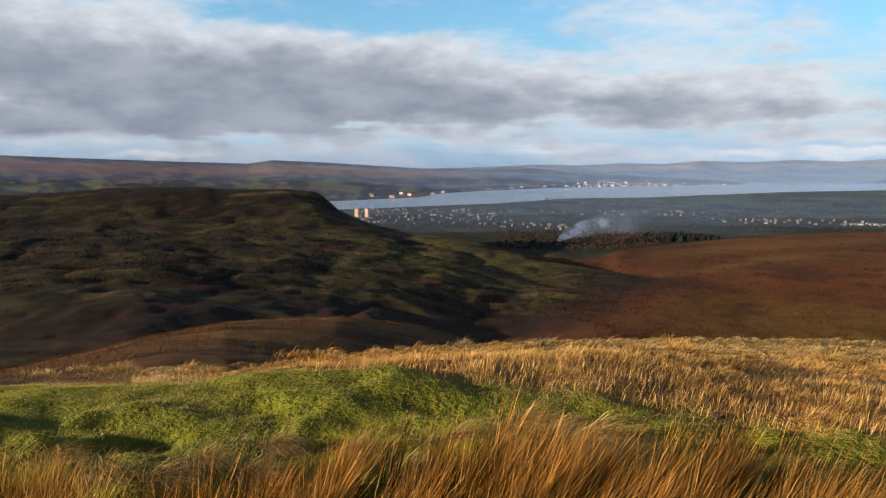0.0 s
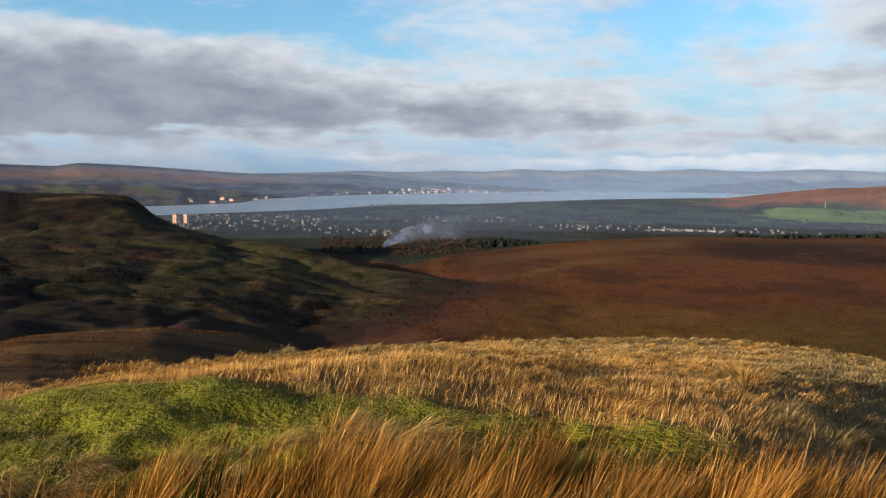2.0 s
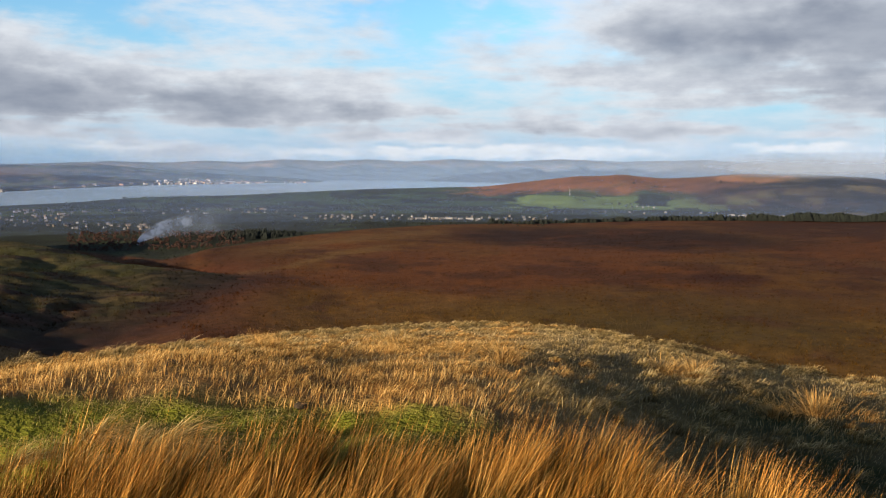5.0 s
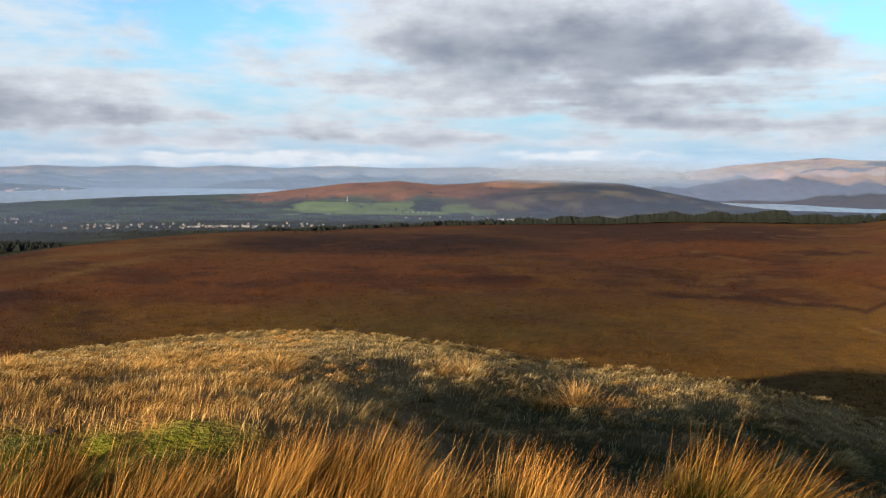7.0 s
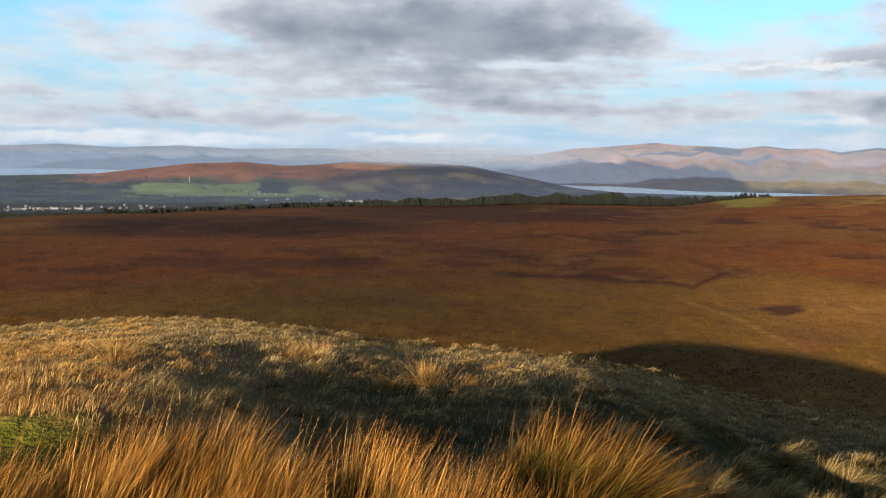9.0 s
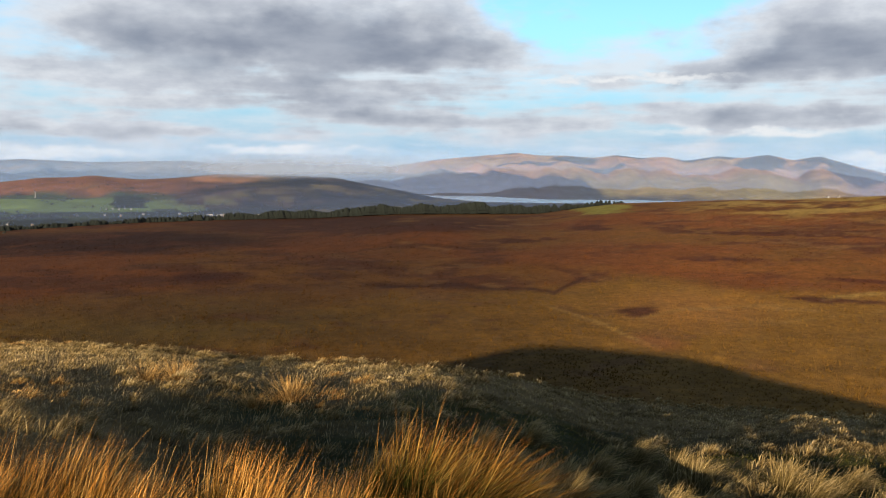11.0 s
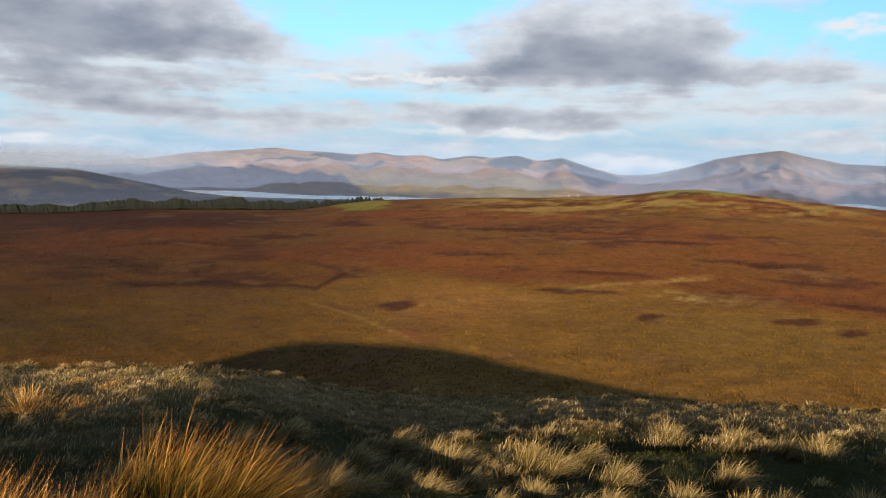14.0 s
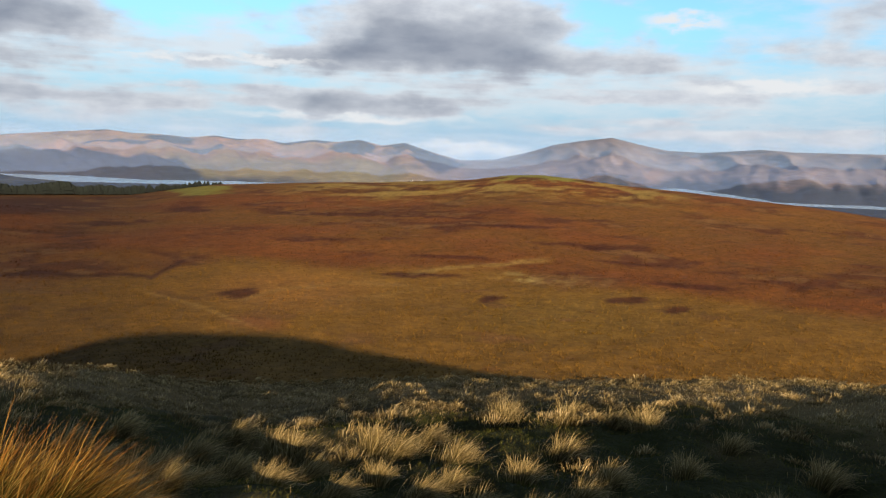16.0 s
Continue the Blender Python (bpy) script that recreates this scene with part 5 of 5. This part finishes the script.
def build_woods():
    rng = np.random.default_rng(12)
    fir, crowns = [conifer_shape()], [crown_shape(i) for i in range(5)]
    # plantation behind the crest of the moor
    b = np.concatenate([rng.uniform(47, 67, 1900), rng.uniform(30, 47, 420), rng.uniform(66, 72, 80)])
    edge = curve(b, (33, 850), (60, 880), (90, 850))
    tall = curve(b, (33, 4.5), (47, 8), (57, 11.5), (64, 14), (66.5, 11), (72, 5)) * rng.uniform(0.65, 1.0, len(b)) * (0.45 + 0.9 * fractal(b / 1.2, b * 0, 3, 5))
    woodland("plantation", fir, b, edge + rng.uniform(8, 40, len(b)), tall, MAT_CONIFER, "dark conifer plantation beyond the crest of the moor", 1, 1.9)
    b = rng.uniform(12.6, 17.6, 260)
    woodland("conifer_wood", fir, b, rng.uniform(690, 760, 260), rng.uniform(3.4, 5.4, 260) * curve(b, (12.8, 0.6), (15, 1.15), (17.4, 0.5)), MAT_CONIFER, "small dark conifer wood in the valley", 2, 2.0)
    b = rng.uniform(3.5, 14, 520)
    woodland("bare_wood", crowns, b, rng.uniform(610, 780, 520), rng.uniform(1.4, 3.4, 520), MAT_RUSSET, "bare russet winter woodland at the mouth of the glen", 3)
    b, r = rng.uniform(2, 56, 1900), rng.uniform(1120, 1640, 1900)
    hedge = np.abs(fractal(b / 1.6 + r / 300, r / 50, 2, 77) - 0.5) < 0.055
    keep = hedge | (fractal(b / 3, r / 90, 3, 78) > 0.60)
    woodland("hedgerow_trees", crowns, b[keep], r[keep], rng.uniform(1.8, 4.2, keep.sum()), MAT_WOOD, "hedgerows and small woods between the fields", 4)
    b, r = rng.uniform(-7, 34, 650), rng.uniform(800, 1270, 650)
    woodland("valley_trees", crowns, b, r, rng.uniform(1.5, 3.4, 650), MAT_WOOD, "trees among the houses on the valley floor", 5)


def part(name, bm, material, parent, label=""):
    """Link a bmesh as one mesh under a thing."""
    me = bpy.data.meshes.new(name)
    bm.to_mesh(me)
    bm.free()
    me.materials.append(material)
    ob = new(name, me)
    ob.parent = parent
    return tagged(ob, label)


def box(x0, x1, y0, y1, z0, z1, bm=None):
    bm = bm or bmesh.new()
    bmesh.ops.create_cube(bm, size=1, matrix=Matrix.Translation(((x0 + x1) / 2, (y0 + y1) / 2, (z0 + z1) / 2)) @ Matrix.Diagonal((x1 - x0, y1 - y0, z1 - z0, 1)))
    return bm


def gable(w, d, z0, z1, over, thick):
    """A pitched roof of two slabs."""
    bm = bmesh.new()
    for side in (-1, 1):
        ys = (side * (d / 2 + over), 0)
        low = [bm.verts.new((x, y, z)) for x in (-w / 2 - over, w / 2 + over) for y, z in zip(ys, (z0, z1))]
        top = [bm.verts.new((v.co.x, v.co.y, v.co.z + thick)) for v in low]
        for q in ((0, 1, 3, 2), (0, 2, 6, 4), (1, 5, 7, 3), (4, 6, 7, 5), (0, 4, 5, 1), (2, 3, 7, 6)):
            bm.faces.new([(low + top)[i] for i in q])
    bmesh.ops.recalc_face_normals(bm, faces=bm.faces)
    return bm


MAT_SLATE = make_material("slate", (0.055, 0.060, 0.070), 0.6, 0.3, 1.0)
MAT_GLASS = make_material("dark_glass", (0.02, 0.025, 0.03), 0.15, 0.2, 1.0, spec=0.6)
# valley walls dulled for cloud shade; pale and pink walls coloured as sunlit
WALLS = {"white": make_material("dulled_white_render", (0.25, 0.25, 0.255), 0.8, 0.4, 0.6), "grey": make_material("grey_render", (0.14, 0.14, 0.145), 0.85, 0.3, 0.6),
         "buff": make_material("buff_stone", (0.18, 0.145, 0.115), 0.85, 0.3, 0.6), "lit white": make_material("sunlit_white_render", (0.78, 0.75, 0.70), 0.8, 0.2, 0.6), "pink": make_material("warm_lit_wall", (0.62, 0.40, 0.32), 0.8, 0.15, 0.6)}


def house_model(colour, w, d, h):
    """House with pitched roof, chimney, windows and a door."""
    root = new("house")
    wall = WALLS[colour]
    bm = box(-w / 2, w / 2, -d / 2, d / 2, -0.5, h)
    for x in (-w / 2 + 0.01, w / 2 - 0.01):
        bm.faces.new([bm.verts.new(p) for p in ((x, -d / 2, h), (x, d / 2, h), (x, 0, h + d * 0.42))])
    part("wall", bm, wall, root)
    part("roof", gable(w, d, h - 0.05, h + d * 0.42, 0.12, 0.1), MAT_SLATE, root, "dark slate roof")
    part("chimney", box(w * 0.3, w * 0.3 + 0.3, -0.15, 0.15, h + d * 0.25, h + d * 0.42 + 0.45), wall, root)
    for i in range(3):
        x = (i - 1) * w * 0.3
        if i == 1:
            part("door", box(x - 0.15, x + 0.15, -d / 2 - 0.04, -d / 2 + 0.02, 0, 0.65), MAT_GLASS, root)
        else:
            part("window", box(x - 0.2, x + 0.2, -d / 2 - 0.03, -d / 2 + 0.02, h * 0.4, h * 0.8), MAT_GLASS, root)
    return tagged(root, colour + "-walled house with a dark slate roof in the valley", "house", "houses")


def shed_model(w, d, h):
    """Long low works building with a shallow roof and a row of doors."""
    root = new("warehouse")
    part("wall", box(-w / 2, w / 2, -d / 2, d / 2, -0.5, h), WALLS["white"], root)
    part("roof", gable(w, d, h - 0.05, h + d * 0.14, 0.1, 0.1), WALLS["grey"], root, "pale grey sheet roof")
    for i in range(3):
        x = (i - 1) * w * 0.3
        part("door", box(x - 0.5, x + 0.5, -d / 2 - 0.04, -d / 2 + 0.02, 0, h * 0.6), MAT_GLASS, root)
    return tagged(root, "long low white warehouse with a pale roof", "warehouse", "warehouses")


def tower_model():
    """Tower block with a flat roof, a lift house and columns of windows."""
    root = new("tower_block")
    part("wall", box(-2.3, 2.3, -2.3, 2.3, -1, 9.6), WALLS["pink"], root, "concrete wall coloured pink for the warm light on it")
    part("parapet", box(-2.4, 2.4, -2.4, 2.4, 9.6, 9.9), WALLS["grey"], root)
    part("lift_house", box(-0.9, 0.9, -0.9, 0.9, 9.9, 10.9), WALLS["grey"], root)
    for k in range(10):
        for x in (-1.4, 0, 1.4):
            part("window", box(x - 0.35, x + 0.35, -2.36, -2.28, 0.5 + k * 0.92, 1.0 + k * 0.92), MAT_GLASS, root)
    return tagged(root, "tall tower block above the town, warm light put into its wall colour", "tower block", "tower blocks")


def stand(ob, b, r, turn, z, first):
    """Put a thing, or a copy of it, on the ground, facing the hill."""
    a = radians(b)
    m = pose(r * math.sin(a), r * math.cos(a), z, 0, 0, -b + turn)
    if ob.name not in first:
        first.add(ob.name)
        ob.matrix_world = m
        return ob
    return copy_thing(ob, m)


def build_towns():
    rng = random.Random(21)
    used = set()
    models = [house_model("white", 2.2, 1.5, 1.2), house_model("grey", 2.8, 1.7, 1.4), house_model("buff", 2.0, 1.5, 1.8), house_model("white", 1.6, 1.3, 1.4)]
    mixed = [models[i] for i in (0, 1, 1, 2, 2, 3, 1, 2)]
    sheds = [shed_model(8, 3, 1.8), shed_model(5, 2.6, 1.6)]
    spots = []
    for lo, hi, r0, r1, n in ((-5.6, 4.6, 890, 1240, 120), (2.6, 8.2, 800, 900, 26), (17, 35, 948, 1040, 60), (6, 17, 1090, 1200, 24), (36, 52, 1120, 1230, 16)):
        spots += [(rng.uniform(lo, hi), rng.uniform(r0, r1), rng.choice(mixed)) for _ in range(n)]
    spots += [(39.1 + 0.35 * i, 1335 + 8 * (i % 2), models[(0, 3)[i % 2]]) for i in range(5)]
    spots += [(84.0, 862, models[0]), (84.6, 866, models[3]), (106.3, 822, models[0])]
    spots += [(25.2 + i * 0.56 + rng.uniform(-0.15, 0.15), 966 + rng.uniform(-6, 6), sheds[i % 2]) for i in range(8)]
    spots += [(45.2 + i * 0.75, 1150 + rng.uniform(-5, 5), sheds[i % 2]) for i in range(6)] + [(-2.5, 1120, sheds[0]), (0.8, 1170, sheds[0]), (-0.6, 1060, sheds[1]), (3.2, 1100, sheds[0])]
    zs = height_at([s[0] for s in spots], [s[1] for s in spots])
    for (b, r, model), z in zip(spots, zs):
        stand(model, b, r, rng.uniform(-35, 35), z, used)
    tower = tower_model()
    for b in (-5.62, -4.98):
        stand(tower, b, 1035, -28, height_at([b], [1035])[0], used)
    # mast on the slope above the fields
    root = new("mast")
    z = float(height_at([35.15], [1470])[0])
    bm = bmesh.new()
    bmesh.ops.create_cone(bm, cap_ends=True, segments=8, radius1=0.45, radius2=0.2, depth=10, matrix=Matrix.Translation((0, 0, 4.5)))
    part("pole", bm, WALLS["white"], root)
    part("platform", box(-0.7, 0.7, -0.7, 0.7, 7.0, 7.4), WALLS["white"], root)
    part("cabin", box(-1.4, 0.8, -0.9, 0.9, -0.5, 1.3), WALLS["white"], root)
    stand(tagged(root, "white mast with a small cabin on the far hillside", "mast"), 35.15, 1470, 0, z, used)
    # town on the far shore
    lie = FAR_LIE["far_shore_hills"]
    blocks = []
    for colour in ("lit white", "buff", "pink", "white"):
        root = new("terrace_block")
        part("wall", box(-5, 5, -3, 3, -4, 4.5), WALLS[colour], root)
        part("roof", gable(10, 6, 4.4, 6.2, 0.3, 0.25), MAT_SLATE, root, "dark slate roof")
        for i in range(4):
            part("window", box(-4.3 + i * 2.4, -3.1 + i * 2.4, -3.1, -2.95, 1.2, 3.2), MAT_GLASS, root)
        blocks.append(tagged(root, colour.replace("lit ", "bright ") + " terrace block in the town on the far shore", "terrace", "far town blocks"))
    for i in range(140):
        b = rng.gauss(11.8, 1.7) if i < 115 else rng.uniform(-6, 18)
        t = abs(rng.gauss(0.0, 0.15)) + 0.035 if i < 115 else rng.uniform(0.03, 0.10)
        r, z = lie(np.array([b]), np.array([[t]]))
        stand(rng.choice(blocks if i < 115 else blocks[1:]), b, float(r[0, 0]), rng.uniform(-50, 50), float(z[0, 0]), used)


def build_smoke():
    """A bonfire's plume that leans over and spreads in the wind."""
    n, k = 40, 9
    verts, faces = [], []
    for i in range(n):
        s = i / (n - 1)
        b, slope = radians(7.45 + 6.5 * s ** 1.25), -5.1 + 2.25 * s ** 0.5 - 0.35 * s * s
        r = 655 + 20 * s
        wide = 2.0 + 30 * s ** 0.75
        for j in range(k):
            o = (j / (k - 1) - 0.5) * wide
            verts.append((r * math.sin(b) - 0.35 * o, r * math.cos(b) + 0.06 * o * math.sin(j * 2.0), float(rise(r, slope)) + o * 0.95))
    faces = [(i * k + j, i * k + j + 1, (i + 1) * k + j + 1, (i + 1) * k + j) for i in range(n - 1) for j in range(k - 1)]
    me = bpy.data.meshes.new("smoke")
    me.from_pydata(verts, [], faces)
    me.attributes.new("across", "FLOAT", "POINT").data.foreach_set("value", np.tile(np.linspace(0, 1, k), n).astype(np.float32))
    me.attributes.new("upward", "FLOAT", "POINT").data.foreach_set("value", np.repeat(np.linspace(0, 1, n), k).astype(np.float32))
    me.materials.append(mist_material("smoke", (0.34, 0.43, 0.62), 3.6, 900, 1000, 0.8, 0.10, 0.5, (1.0, -0.1)))
    ob = new("smoke", me)
    tagged(ob, "thin blue-white bonfire smoke drifting over the wood", "smoke", kind="stuff")


build_woods()
build_towns()
build_smoke()


# ---- small things on the hill ----
def stone(name, b, r, size, seed, material, label):
    rng = random.Random(seed)
    bm = bmesh.new()
    bmesh.ops.create_icosphere(bm, subdivisions=3, radius=1)
    for v in bm.verts:
        k = 1 + 0.28 * noise.noise(v.co * 1.4 + Vector((seed, 0, 0))) + 0.10 * noise.noise(v.co * 4.2)
        v.co = Vector((v.co.x * 1.25, v.co.y, max(v.co.z, -0.4) * 0.62)) * k * size
    me = bpy.data.meshes.new(name)
    bm.to_mesh(me)
    bm.free()
    me.materials.append(material)
    ob = new(name, me)
    a = radians(b)
    x, y = r * math.sin(a), r * math.cos(a)
    z = float(ground_at(np.array([x]), np.array([y]))[0]) if r < 60 else float(height_at([b], [r])[0])
    ob.matrix_world = pose(x, y, z + 0.1 * size, 0, 0, rng.uniform(0, 360))
    return tagged(ob, label, "stone", "stones")


MAT_STONE = make_material("lichened_stone", (0.045, 0.034, 0.022), 0.9, 0.5, 6.0, 0.5)
stone("stone", 17.9, 6.5, 0.05, 3, MAT_STONE, "small brown stone at the edge of the turf")
stone("stone", 9.6, 8.4, 0.07, 5, MAT_STONE, "weathered stone half sunk in dry grass")
stone("boulder", -25.4, 628, 1.5, 8, MAT_STONE, "lone dark boulder on the skyline of the hill")
